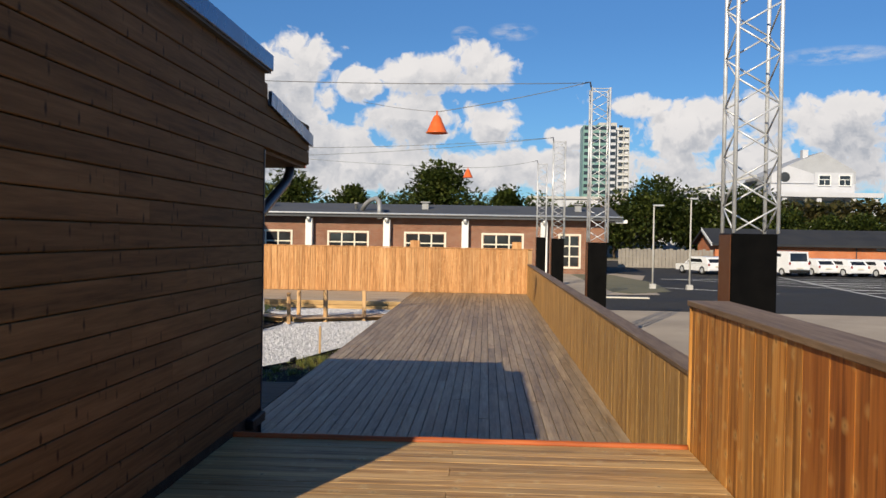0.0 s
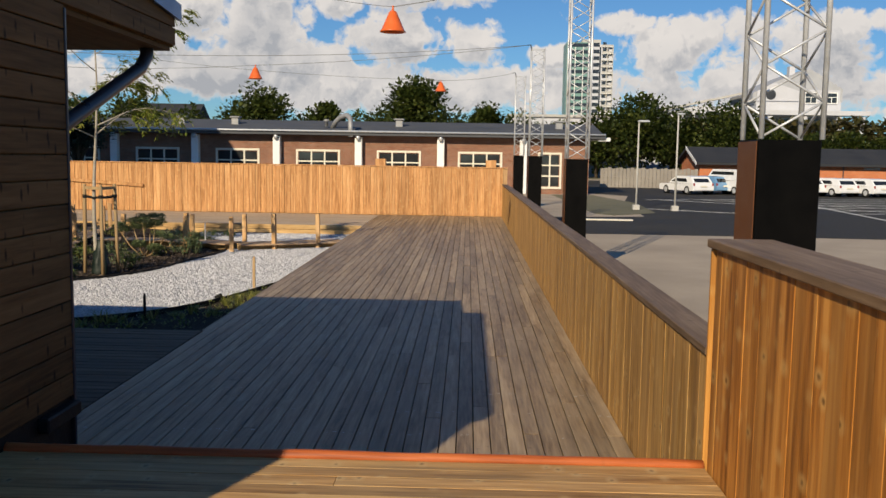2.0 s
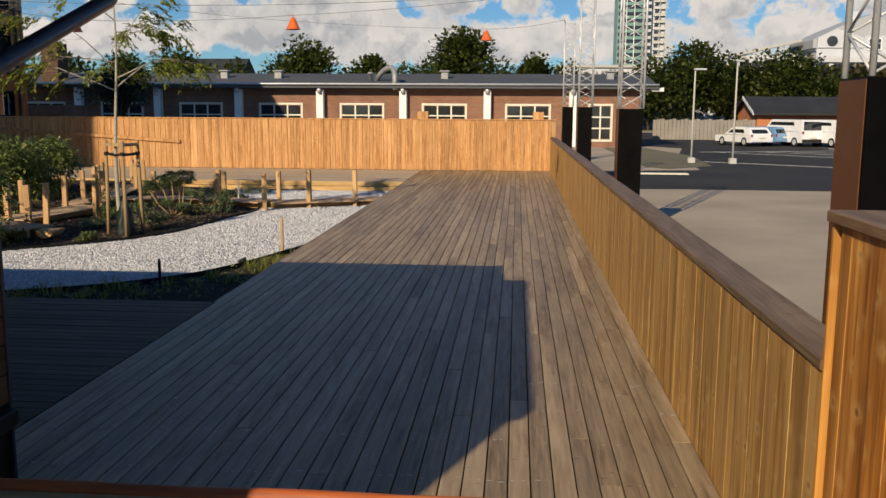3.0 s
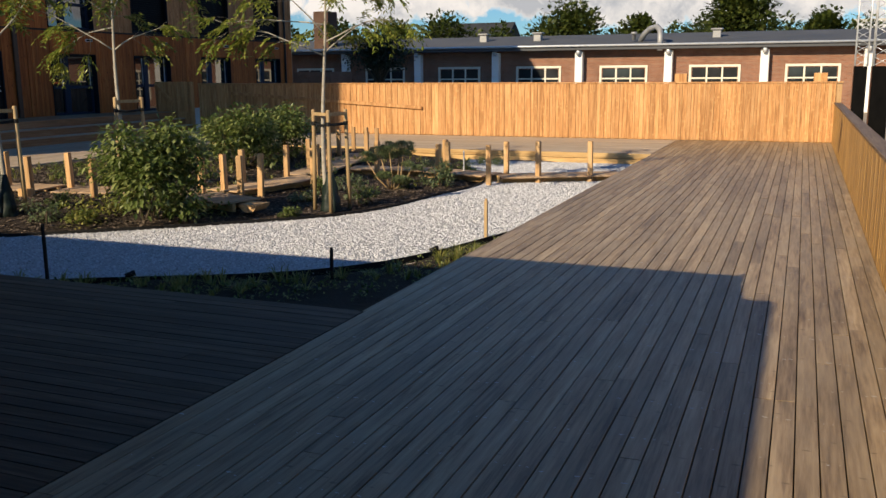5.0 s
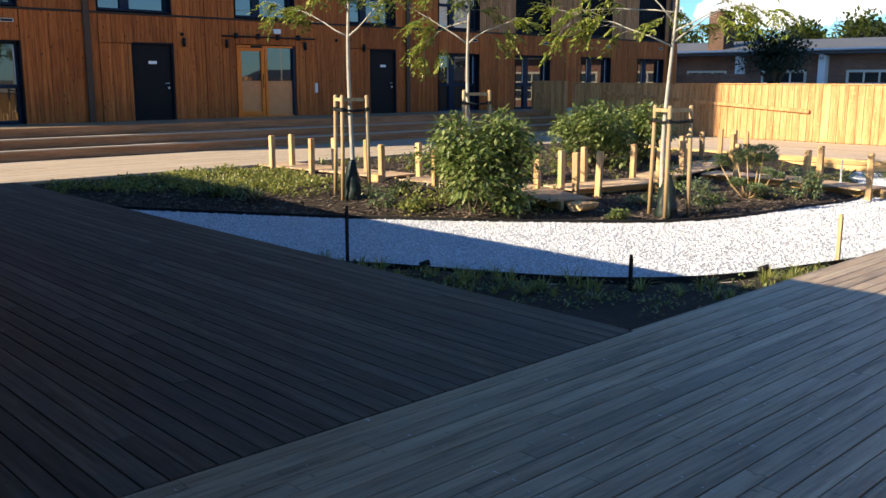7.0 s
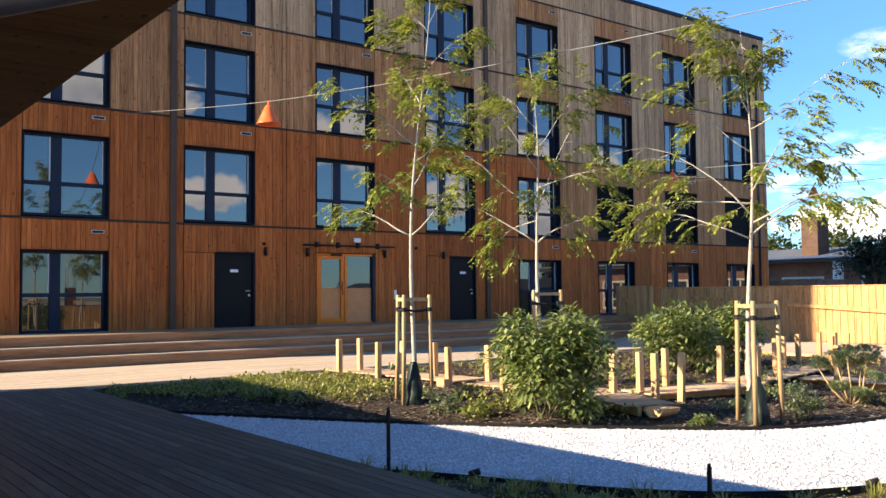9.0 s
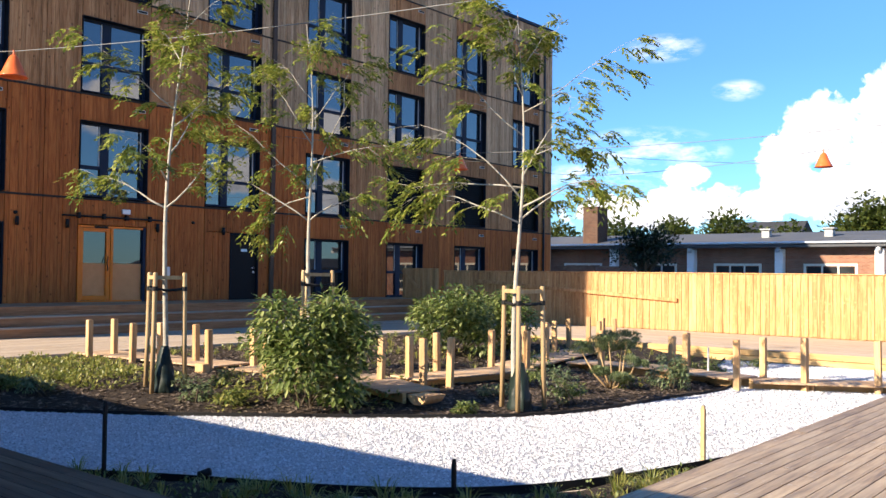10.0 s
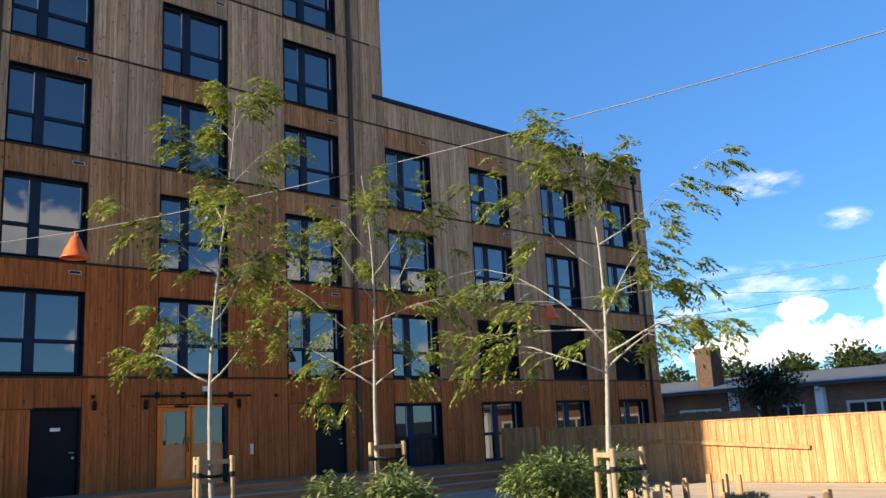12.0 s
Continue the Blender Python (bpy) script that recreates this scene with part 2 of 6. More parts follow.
MAT = {
    "deck": wood("weathered_deck", (0.105, 0.070, 0.040), (0.250, 0.176, 0.105), (0.378, 0.283, 0.178), "Y", 0.50, 0.20, 0.6, weather=((0.29, 0.230, 0.160), 0.5), spec=0.3, sharp=0.14),
    # weathered like the long deck, but porch shade is put into the colour
    "shade_deck_x": wood("weathered_shaded_cross_deck", (0.040, 0.028, 0.018), (0.088, 0.063, 0.041), (0.142, 0.105, 0.072), "X", 0.66, 0.24, 0.35, weather=((0.075, 0.064, 0.052), 0.5), spec=0.25, sharp=0.14),
    "pale_x": wood("pale_cross_deck", (0.245, 0.175, 0.115), (0.37, 0.285, 0.20), (0.48, 0.385, 0.29), "X", 0.7, 0.12, 0.3, weather=((0.40, 0.34, 0.285), 0.5)),
    "pale_y": wood("pale_long_deck", (0.245, 0.175, 0.115), (0.37, 0.285, 0.20), (0.48, 0.385, 0.29), "Y", 0.7, 0.12, 0.3, weather=((0.40, 0.34, 0.285), 0.5)),
    "platform": wood("golden_platform", (0.19, 0.100, 0.036), (0.41, 0.232, 0.088), (0.57, 0.358, 0.160), "X", 0.6, 0.16, 0.8, weather=((0.36, 0.26, 0.13), 0.5), sharp=0.12, knot=(7.0, 0.5, 0.013, 0.02), halo=(0.58, 0.42, 0.22)),
    "rail": wood("golden_rail", (0.165, 0.057, 0.009), (0.385, 0.152, 0.028), (0.57, 0.270, 0.066), "Z", 0.5, 0.18, 0.75, weather=((0.34, 0.17, 0.05), 0.5), sharp=0.11, knot=(8.0, 0.5, 0.016, 0.020), halo=(0.60, 0.38, 0.14), fine=22.0),
    "rail_red": wood("russet_rail", (0.13, 0.034, 0.006), (0.32, 0.098, 0.017), (0.48, 0.19, 0.04), "Z", 0.5, 0.16, 0.75, weather=((0.30, 0.11, 0.025), 0.5), sharp=0.11, knot=(8.0, 0.5, 0.016, 0.020), halo=(0.58, 0.33, 0.11), fine=22.0),
    "rail_pale": wood("pale_rail", (0.155, 0.076, 0.019), (0.36, 0.192, 0.054), (0.52, 0.315, 0.110), "Z", 0.55, 0.13, 0.75, weather=((0.37, 0.21, 0.08), 0.5), sharp=0.12, knot=(8.0, 0.5, 0.016, 0.020), halo=(0.56, 0.37, 0.16), fine=24.0),
    "fence": wood("honey_fence", (0.285, 0.130, 0.044), (0.46, 0.226, 0.086), (0.57, 0.320, 0.142), "Z", 0.6, 0.13, 0.6, sharp=0.12, knot=(8.0, 0.5, 0.014, 0.018), halo=(0.60, 0.38, 0.16)),
    "cap": wood("grey_brown_cap", (0.08, 0.048, 0.027), (0.165, 0.107, 0.063), (0.26, 0.183, 0.117), "Y", 0.6, 0.12, 0.5),
    "trim": wood("red_stained_edge", (0.19, 0.045, 0.014), (0.38, 0.095, 0.026), (0.50, 0.155, 0.05), "X", 0.55, 0.05, 0.1),
    "siding": wood("brown_siding", (0.066, 0.037, 0.0145), (0.125, 0.071, 0.0285), (0.172, 0.101, 0.044), "Y", 0.7, 0.16, 0.9, spec=0.12, sharp=0.17, knot=(7.5, 0.6, 0.015, 0.036)),
    "siding_x": wood("brown_siding_x", (0.066, 0.037, 0.0145), (0.125, 0.071, 0.0285), (0.172, 0.101, 0.044), "X", 0.7, 0.16, 0.9, spec=0.12, sharp=0.17, knot=(7.5, 0.6, 0.015, 0.036)),
    "facade": wood("oiled_facade", (0.20, 0.049, 0.0115), (0.355, 0.097, 0.0215), (0.455, 0.145, 0.036), "Z", 0.6, 0.12, 0.75, island=True, spec=0.15, sharp=0.13, knot=(5.6, 0.5, 0.038, 0.030)),
    "facade_grey": wood("greyed_facade", (0.22, 0.132, 0.070), (0.41, 0.262, 0.150), (0.54, 0.372, 0.228), "Z", 0.7, 0.17, 0.75, island=True, spec=0.15, sharp=0.13, knot=(5.6, 0.5, 0.038, 0.030)),
    "facade_mid": wood("fading_facade", (0.19, 0.083, 0.032), (0.365, 0.168, 0.070), (0.48, 0.25, 0.115), "Z", 0.65, 0.15, 0.75, island=True, spec=0.15, sharp=0.13, knot=(5.6, 0.5, 0.038, 0.030)),
    "post": wood("garden_post", (0.29, 0.15, 0.062), (0.48, 0.285, 0.13), (0.60, 0.40, 0.21), "Z", 0.65, 0.18, 0.5),
    "beam": wood("garden_beam", (0.34, 0.19, 0.07), (0.52, 0.33, 0.14), (0.64, 0.45, 0.22), "X", 0.65, 0.15, 0.4),
    "stake": wood("peeled_stake", (0.24, 0.145, 0.065), (0.37, 0.25, 0.125), (0.47, 0.35, 0.20), "Z", 0.7, 0.15, 0.4),
    "step": wood("step_boards", (0.16, 0.07, 0.03), (0.30, 0.14, 0.06), (0.42, 0.22, 0.11), "Y", 0.65, 0.1, 0.3),
    "black_metal": grainy("black_panel", (0.0015, 0.0014, 0.0013), (0.0035, 0.0032, 0.003), 3.0, 0.5, 80, 0.1, 0.002, 0.0, 0.06),
    "brown_side": grainy("brown_side", (0.10, 0.038, 0.016), (0.15, 0.060, 0.026), 2.0, 0.5, 60, 0.1, 0.002, 0.0, 0.2),
    "black_plastic": grainy("black_plastic", (0.006, 0.006, 0.006), (0.014, 0.014, 0.014), 9.0, 0.6, spec=0.2),
    # blue-grey metal, its base colour made bluer to imitate mirrored sky
    "flashing": grainy("blue_grey_sky_flashing", (0.06, 0.10, 0.18), (0.09, 0.14, 0.24), 2.0, 0.28, 40, 0.05, 0.002, 0.75),
    "zinc": grainy("galvanised", (0.46, 0.48, 0.50), (0.66, 0.68, 0.70), 6.0, 0.42, 50, 0.08, 0.002, 0.35),
    "pipe": grainy("dark_pipe", (0.035, 0.04, 0.05), (0.06, 0.065, 0.08), 4.0, 0.35, 40, 0.05, 0.002, 0.3),
    "frame": grainy("blue_black_frame", (0.007, 0.015, 0.032), (0.013, 0.024, 0.048), 5.0, 0.55, 60, 0.05, 0.002, 0.0, 0.15),
    "reveal": grainy("black_reveal", (0.004, 0.006, 0.010), (0.008, 0.011, 0.018), 5.0, 0.6, 60, 0.05, 0.002, 0.0, 0.12),
    "dark_trim": grainy("dark_brown_trim", (0.02, 0.014, 0.011), (0.035, 0.026, 0.02), 4.0, 0.6, 40, 0.05, 0.002, 0.0, 0.2),
    "brown_pipe": grainy("brown_coated_metal", (0.050, 0.028, 0.018), (0.075, 0.044, 0.028), 3.0, 0.5, 40, 0.05, 0.002, 0.2),
    "door_wood": grainy("brown_ply", (0.52, 0.20, 0.065), (0.64, 0.27, 0.10), 4.0, 0.5, 30, 0.05, 0.002),
    "dark_door": grainy("black_door", (0.007, 0.007, 0.008), (0.012, 0.012, 0.013), 3.0, 0.6, 50, 0.05, 0.002, 0.0, 0.12),
    "orange": grainy("orange_paint", (0.68, 0.15, 0.008), (0.78, 0.195, 0.014), 5.0, 0.4, 60, 0.08, 0.002),
    "lamp_orange": grainy("orange_enamel", (0.60, 0.10, 0.022), (0.72, 0.15, 0.04), 5.0, 0.35, 60, 0.05, 0.002),
    "asphalt": grainy("asphalt", (0.017, 0.016, 0.0145), (0.041, 0.038, 0.034), 0.25, 0.85, 60, 0.4, 0.01),
    "yard": grainy("dusty_concrete", (0.26, 0.215, 0.165), (0.44, 0.37, 0.29), 0.35, 0.9, 40, 0.3, 0.01),
    "field": grainy("far_ground", (0.10, 0.10, 0.06), (0.18, 0.165, 0.11), 0.05, 0.95, 2.0, 0.3, 0.05),
    "soil": grainy("bark_mulch", (0.014, 0.009, 0.006), (0.050, 0.035, 0.024), 7.0, 0.95, 45.0, 1.0, 0.04),
    "gravel_bed": grainy("pale_gravel_bed", (0.30, 0.31, 0.335), (0.54, 0.55, 0.575), 40.0, 0.85, 90.0, 1.0, 0.03),
    "white": grainy("white_paint", (0.72, 0.72, 0.70), (0.82, 0.82, 0.80), 2.0, 0.6, 40, 0.1, 0.004),
    "cream": grainy("cream_frame", (0.62, 0.58, 0.48), (0.72, 0.68, 0.57), 3.0, 0.5, 40, 0.1, 0.004),
    "roof": grainy("slate_grey_felt", (0.055, 0.06, 0.068), (0.09, 0.095, 0.105), 0.6, 0.75, 30, 0.2, 0.01),
    "dark_roof": grainy("dark_roof", (0.02, 0.022, 0.026), (0.035, 0.037, 0.042), 0.6, 0.8, 30, 0.2, 0.01),
    "render": grainy("white_render", (0.44, 0.455, 0.49), (0.53, 0.545, 0.585), 0.3, 0.8, 6.0, 0.1, 0.01),
    "pale_roof": grainy("pale_grey_roof", (0.32, 0.335, 0.36), (0.40, 0.415, 0.44), 0.4, 0.7, 8.0, 0.1, 0.01),
    "duct": grainy("dull_grey_metal", (0.22, 0.225, 0.23), (0.36, 0.365, 0.37), 3.0, 0.5, 40, 0.1, 0.004, 0.3),
    "line": grainy("road_paint", (0.62, 0.62, 0.58), (0.78, 0.78, 0.74), 3.0, 0.7),
    "grey_fence": grainy("grey_boards", (0.20, 0.18, 0.155), (0.32, 0.29, 0.25), 1.0, 0.85, 20),
    "concrete": grainy("concrete", (0.34, 0.335, 0.32), (0.50, 0.49, 0.46), 2.0, 0.85, 40),
    "interior": grainy("dim_interior", (0.03, 0.03, 0.03), (0.06, 0.055, 0.05), 1.0, 0.9),
    "bark": grainy("pale_bark", (0.22, 0.195, 0.155), (0.42, 0.385, 0.32), 9.0, 0.8, 60, 0.4, 0.005),
    "trunk": grainy("brown_bark", (0.06, 0.045, 0.03), (0.13, 0.10, 0.07), 5.0, 0.9, 40, 0.6, 0.02),
    "leaf": leafy("fresh_leaf", (0.075, 0.11, 0.015), (0.175, 0.215, 0.031), (0.38, 0.375, 0.08)),
    "bush": leafy("bush_leaf", (0.035, 0.062, 0.012), (0.115, 0.160, 0.036), (0.33, 0.36, 0.13)),
    "pine": leafy("pine_needles", (0.06, 0.10, 0.045), (0.15, 0.20, 0.09), (0.29, 0.33, 0.17)),
    "grass": leafy("sedge_blade", (0.08, 0.115, 0.02), (0.20, 0.215, 0.045), (0.38, 0.34, 0.10)),
    "far_leaf": leafy("far_leaf", (0.020, 0.034, 0.007), (0.048, 0.070, 0.013), (0.115, 0.135, 0.028)),
    "brick": brickwork("brown_brick", (0.20, 0.075, 0.042), (0.31, 0.128, 0.075), (0.27, 0.21, 0.165), 1.0),
    # dark chimney brick, darkened further to hold the shade on its front
    "dark_shade_brick": brickwork("dark_shade_brick", (0.075, 0.036, 0.024), (0.11, 0.056, 0.038), (0.10, 0.076, 0.06), 1.0),
    "red_brick": brickwork("orange_brick", (0.52, 0.14, 0.05), (0.60, 0.19, 0.075), (0.46, 0.25, 0.15), 1.0),
    "white_car": grainy("white_car_paint", (0.70, 0.71, 0.72), (0.76, 0.77, 0.78), 1.0, 0.25, 20, 0.0, 0.001, 0.0, 0.6),
    "blue_car": grainy("blue_car_paint", (0.12, 0.25, 0.42), (0.15, 0.30, 0.48), 1.0, 0.25, 20, 0.0, 0.001, 0.0, 0.6),
    "rubber": grainy("rubber", (0.012, 0.012, 0.012), (0.025, 0.025, 0.025), 9.0, 0.8),
    "red_lens": grainy("red_lens", (0.20, 0.012, 0.012), (0.28, 0.02, 0.02), 9.0, 0.25),
    "green_wall": grainy("sea_green_panel", (0.12, 0.24, 0.22), (0.18, 0.31, 0.28), 0.5, 0.4),
}


def glass_material(name, tint, ior=2.1, rough=0.015):
    """Coated glazing before a dim room: dark, with a strong clear reflection."""
    m, t, b = material(name, rough, spec=0.5)
    at = t.node("TexCoord").outputs["Object"]
    n = t.noise(at, 0.9, 2.0)
    t.link(t.ramp(n, (0.35, tint), (0.65, tuple(c * 1.7 for c in tint))), b.inputs["Base Color"])
    b.inputs["IOR"].default_value = ior
    bump(t, b, n, 0.02, 0.02)
    return m


MAT["dark_pine"] = leafy("dark_pine_needles", (0.010, 0.017, 0.008), (0.020, 0.032, 0.013), (0.04, 0.055, 0.02))
MAT["hedge"] = leafy("olive_hedge", (0.05, 0.05, 0.015), (0.09, 0.085, 0.03), (0.14, 0.11, 0.045))
MAT["glass"] = glass_material("coated_glass", (0.008, 0.012, 0.018), 2.2)
MAT["low_glass"] = glass_material("ground_glass", (0.010, 0.012, 0.014), 1.9)
MAT["dull_glass"] = glass_material("dull_glass", (0.02, 0.022, 0.024), 1.6, 0.05)
MAT["car_glass"] = glass_material("car_glass", (0.012, 0.014, 0.016), 1.7, 0.03)


# ---- building blocks ----
class Geo:
    """Collects vertices and faces for one mesh."""

    def __init__(self):
        self.v, self.f = [], []

    def add(self, verts, faces):
        n = len(self.v)
        self.v += [tuple(p) for p in verts]
        self.f += [tuple(i + n for i in f) for f in faces]
        return self

    def box(self, x0, y0, z0, x1, y1, z1, c=0.0):
        lo, hi = (x0, y0, z0), (x1, y1, z1)
        if c <= 0:
            v = [(x, y, z) for x in (x0, x1) for y in (y0, y1) for z in (z0, z1)]
            return self.add(v, [(0, 1, 3, 2), (4, 6, 7, 5), (0, 4, 5, 1), (2, 3, 7, 6), (0, 2, 6, 4), (1, 5, 7, 3)])
        v, ids = [], {}
        for sx in (0, 1):
            for sy in (0, 1):
                for sz in (0, 1):
                    s = (sx, sy, sz)
                    for a in range(3):
                        p = [(lo[i] + c, hi[i] - c)[s[i]] if i != a else (lo[i], hi[i])[s[i]] for i in range(3)]
                        ids[(s, a)] = len(v)
                        v.append(p)
        f = []
        for a in range(3):
            b, d = (a + 1) % 3, (a + 2) % 3
            for q in (0, 1):
                r = []
                for u, w in ((0, 0), (1, 0), (1, 1), (0, 1)):
                    s = [0, 0, 0]
                    s[a], s[b], s[d] = q, u, w
                    r.append(ids[(tuple(s), a)])
                f.append(tuple(r) if q else tuple(reversed(r)))
            for u in (0, 1):
                for w in (0, 1):
                    s0, s1 = [0, 0, 0], [0, 0, 0]
                    s0[b], s0[d], s1[b], s1[d] = u, w, u, w
                    s1[a] = 1
                    s0, s1 = tuple(s0), tuple(s1)
                    r = (ids[(s0, b)], ids[(s1, b)], ids[(s1, d)], ids[(s0, d)])
                    f.append(r if u == w else tuple(reversed(r)))
        for s in [(i, j, k) for i in (0, 1) for j in (0, 1) for k in (0, 1)]:
            r = (ids[(s, 0)], ids[(s, 1)], ids[(s, 2)])
            f.append(r if sum(s) % 2 else tuple(reversed(r)))
        return self.add(v, f)

    def prism(self, pts, axis, a, b):
        """A polygon in the two other axes, drawn out along axis from a to b."""
        n = len(pts)
        put = {"X": lambda u, w, s: (s, u, w), "Y": lambda u, w, s: (u, s, w), "Z": lambda u, w, s: (u, w, s)}[axis]
        v = [put(u, w, a) for u, w in pts] + [put(u, w, b) for u, w in pts]
        f = [tuple(range(n - 1, -1, -1)), tuple(range(n, 2 * n))]
        f += [(i, (i + 1) % n, n + (i + 1) % n, n + i) for i in range(n)]
        return self.add(v, f)

    def tube(self, path, radii, n=8, caps=True):
        path = [Vector(p) for p in path]
        if not hasattr(radii, "__len__"):
            radii = [radii] * len(path)
        v, f = [], []
        side = None
        for i, p in enumerate(path):
            d = (path[min(i + 1, len(path) - 1)] - path[max(i - 1, 0)]).normalized()
            if side is None:
                side = d.orthogonal().normalized()
            side = (side - d * side.dot(d)).normalized()
            up = d.cross(side)
            for k in range(n):
                a = 2 * math.pi * k / n
                v.append(p + (side * math.cos(a) + up * math.sin(a)) * radii[i])
        for i in range(len(path) - 1):
            for k in range(n):
                f.append((i * n + k, i * n + (k + 1) % n, (i + 1) * n + (k + 1) % n, (i + 1) * n + k))
        if caps:
            f += [tuple(range(n - 1, -1, -1)), tuple((len(path) - 1) * n + k for k in range(n))]
        return self.add(v, f)

    def mesh(self, name, mat, smooth=False, fix=False):
        me = bpy.data.meshes.new(name)
        me.from_pydata(self.v, [], self.f)
        if fix:
            bm = bmesh.new()
            bm.from_mesh(me)
            bmesh.ops.recalc_face_normals(bm, faces=bm.faces)
            bm.to_mesh(me)
            bm.free()
        me.materials.append(MAT[mat])
        if smooth:
            me.polygons.foreach_set("use_smooth", [True] * len(me.polygons))
        me.update()
        return me


def part(name, geo, mat, parent=None, label="", smooth=False, loc=None, fix=True):
    """One mesh object, under a thing or a part."""
    me = geo if isinstance(geo, bpy.types.Mesh) else geo.mesh(name, mat, smooth, fix)
    ob = new(name, me)
    ob.parent = parent
    if loc is not None:
        ob.location = loc
    return tagged(ob, label) if label else ob


def thing(name, label, category, loc=(0, 0, 0), group="", kind="", turn=0.0):
    ob = new(name)
    ob.empty_display_size = 0.2
    ob.matrix_basis = pose(*loc, 0, 0, turn)
    return tagged(ob, label, category, group, kind)


def structure(name, geo, mat, label, category, loc=(0, 0, 0), fix=True):
    return tagged(part(name, geo, mat, loc=loc, fix=fix), label, category, "", "structure")


PLANKS = {}


def plank_mesh(width, thick, length, axis, mat, chamfer=0.0018):
    """A board with eased upper edges, its top at z = 0, centred on its middle."""
    key = (round(width, 3), thick, round(length, 2), axis, mat)
    if key not in PLANKS:
        w, c = width / 2, chamfer
        pts = [(-w, -thick), (w, -thick), (w, -c), (w - c, 0), (-w + c, 0), (-w, -c)]
        PLANKS[key] = Geo().prism(pts, axis, -length / 2, length / 2).mesh("deck_board", mat, fix=True)
    return PLANKS[key]


def deck_boards(parent, x0, x1, y0, y1, top, axis, mat, pitch=0.145, gap=0.007, lengths=(3.6, 4.2, 4.8), rng=None, name="deck_board"):
    """Rows of boards with staggered butt joints over a rectangle."""
    rng = rng or random.Random(5)
    a0, a1, b0, b1 = (y0, y1, x0, x1) if axis == "Y" else (x0, x1, y0, y1)
    rows = max(1, round((b1 - b0) / pitch))
    step = (b1 - b0) / rows
    for r in range(rows):
        b = b0 + (r + 0.5) * step
        a = a0
        first = True
        while a < a1 - 0.05:
            n = rng.choice(lengths) * (rng.choice((0.35, 0.6, 0.85, 1.0)) if first else 1.0)
            n = round(min(n, a1 - a), 2)
            if a1 - a - n < 0.6:
                n = round(a1 - a, 2)
            first = False
            me = plank_mesh(step - gap, 0.028, n - 0.004, axis, mat)
            ob = new(name, me)
            m = a + n / 2
            ob.location = (m, b, top + rng.uniform(-0.0015, 0.0015)) if axis == "X" else (b, m, top + rng.uniform(-0.0015, 0.0015))
            ob.parent = parent
            a += n


def sheet(points, z, thick=0.05):
    """A flat polygon in plan with some thickness."""
    return Geo().prism(points, "Z", z - thick, z)


# ---- ground ----
GROUND = -0.30
structure("ground", Geo().box(-1500, -400, GROUND - 0.5, 1500, 2600, GROUND), "yard", "dusty pale concrete and earth yard", "ground")
structure("far_ground", Geo().box(-1500, 110, GROUND - 0.01, 1500, 2600, GROUND + 0.02), "field", "far green and brown ground", "ground")
structure("road", sheet([(2.6, 31.2), (5.9, 31.4), (10.5, 31.3), (60, 28.5), (60, 104), (4.0, 104), (4.0, 75), (11.5, 62), (9.5, 52), (8.4, 40.5), (2.6, 39.0)], GROUND + 0.006, 0.05), "asphalt", "dark asphalt of the parking area", "asphalt")

# ---- decks, platform and rail ----
DECK_L, DECK_R, EDGE, FAR = -2.12, 2.15, 7.2, 34.26
PLAT = 0.55

deck = structure("deck_floor", Geo().box(DECK_L + 0.02, EDGE + 0.02, GROUND, DECK_R - 0.02, FAR, -0.05), "black_plastic", "weathered grey-brown wooden deck", "deck")
side_deck = structure("cross_deck_floor", Geo().box(-15.3, 7.95, GROUND, DECK_L - 0.02, 13.0, -0.05), "black_plastic", "weathered wooden deck by the pavilion, porch shade put into its colour", "deck")
terrace = structure("terrace_floor", Geo().box(-19.7, 2.0, GROUND, -15.42, 34.2, -0.05), "black_plastic", "pale wooden terrace before the steps", "deck")
back_deck = structure("back_deck_floor", Geo().box(-15.38, 29.25, GROUND, DECK_L - 0.02, 34.2, -0.05), "black_plastic", "pale wooden deck along the fence", "deck")
platform = structure("platform_floor", Geo().box(-1.42, -6.0, GROUND, DECK_R, EDGE - 0.03, PLAT - 0.05), "black_plastic", "raised golden wooden platform", "platform")

part("edge_board", Geo().box(-1.42, EDGE - 0.045, PLAT - 0.16, DECK_R - 0.003, EDGE - 0.002, PLAT - 0.03, 0.006), "platform", platform)
pole_x = [-1.42 + (DECK_R + 1.417) * k / 44 for k in range(45)]
part("edge_pole", Geo().tube([(x, EDGE - 0.020 + 0.002 * math.sin(x * 5.3), PLAT + 0.004 + 0.0015 * math.sin(x * 7.9)) for x in pole_x],
                             [0.029 + 0.0022 * max(0.0, math.sin(x * 6.1)) ** 6 + 0.0008 * math.sin(x * 17.0) for x in pole_x], 12), "trim", platform, "red-stained round edge pole", True)
for i, (a, b, z) in enumerate(((EDGE + 0.003, EDGE + 0.33, 0.37), (EDGE + 0.333, EDGE + 0.66, 0.185))):
    part("step", Geo().box(-1.37, a, -0.02, DECK_R - 0.003, b, z, 0.006), "platform", platform)
part("edge_board", Geo().box(-2.14, 13.03, -0.24, DECK_L - 0.0, 13.06, -0.002), "shade_deck_x", side_deck)
part("edge_board", Geo().box(-15.3, 13.03, -0.28, DECK_L - 0.05, 13.06, -0.002, 0.004), "shade_deck_x", side_deck, "weathered front board, darkened for porch shade")
part("edge_board", Geo().box(DECK_L - 0.03, 13.06, -0.28, DECK_L, FAR, -0.002, 0.004), "deck", deck, "weathered side board")
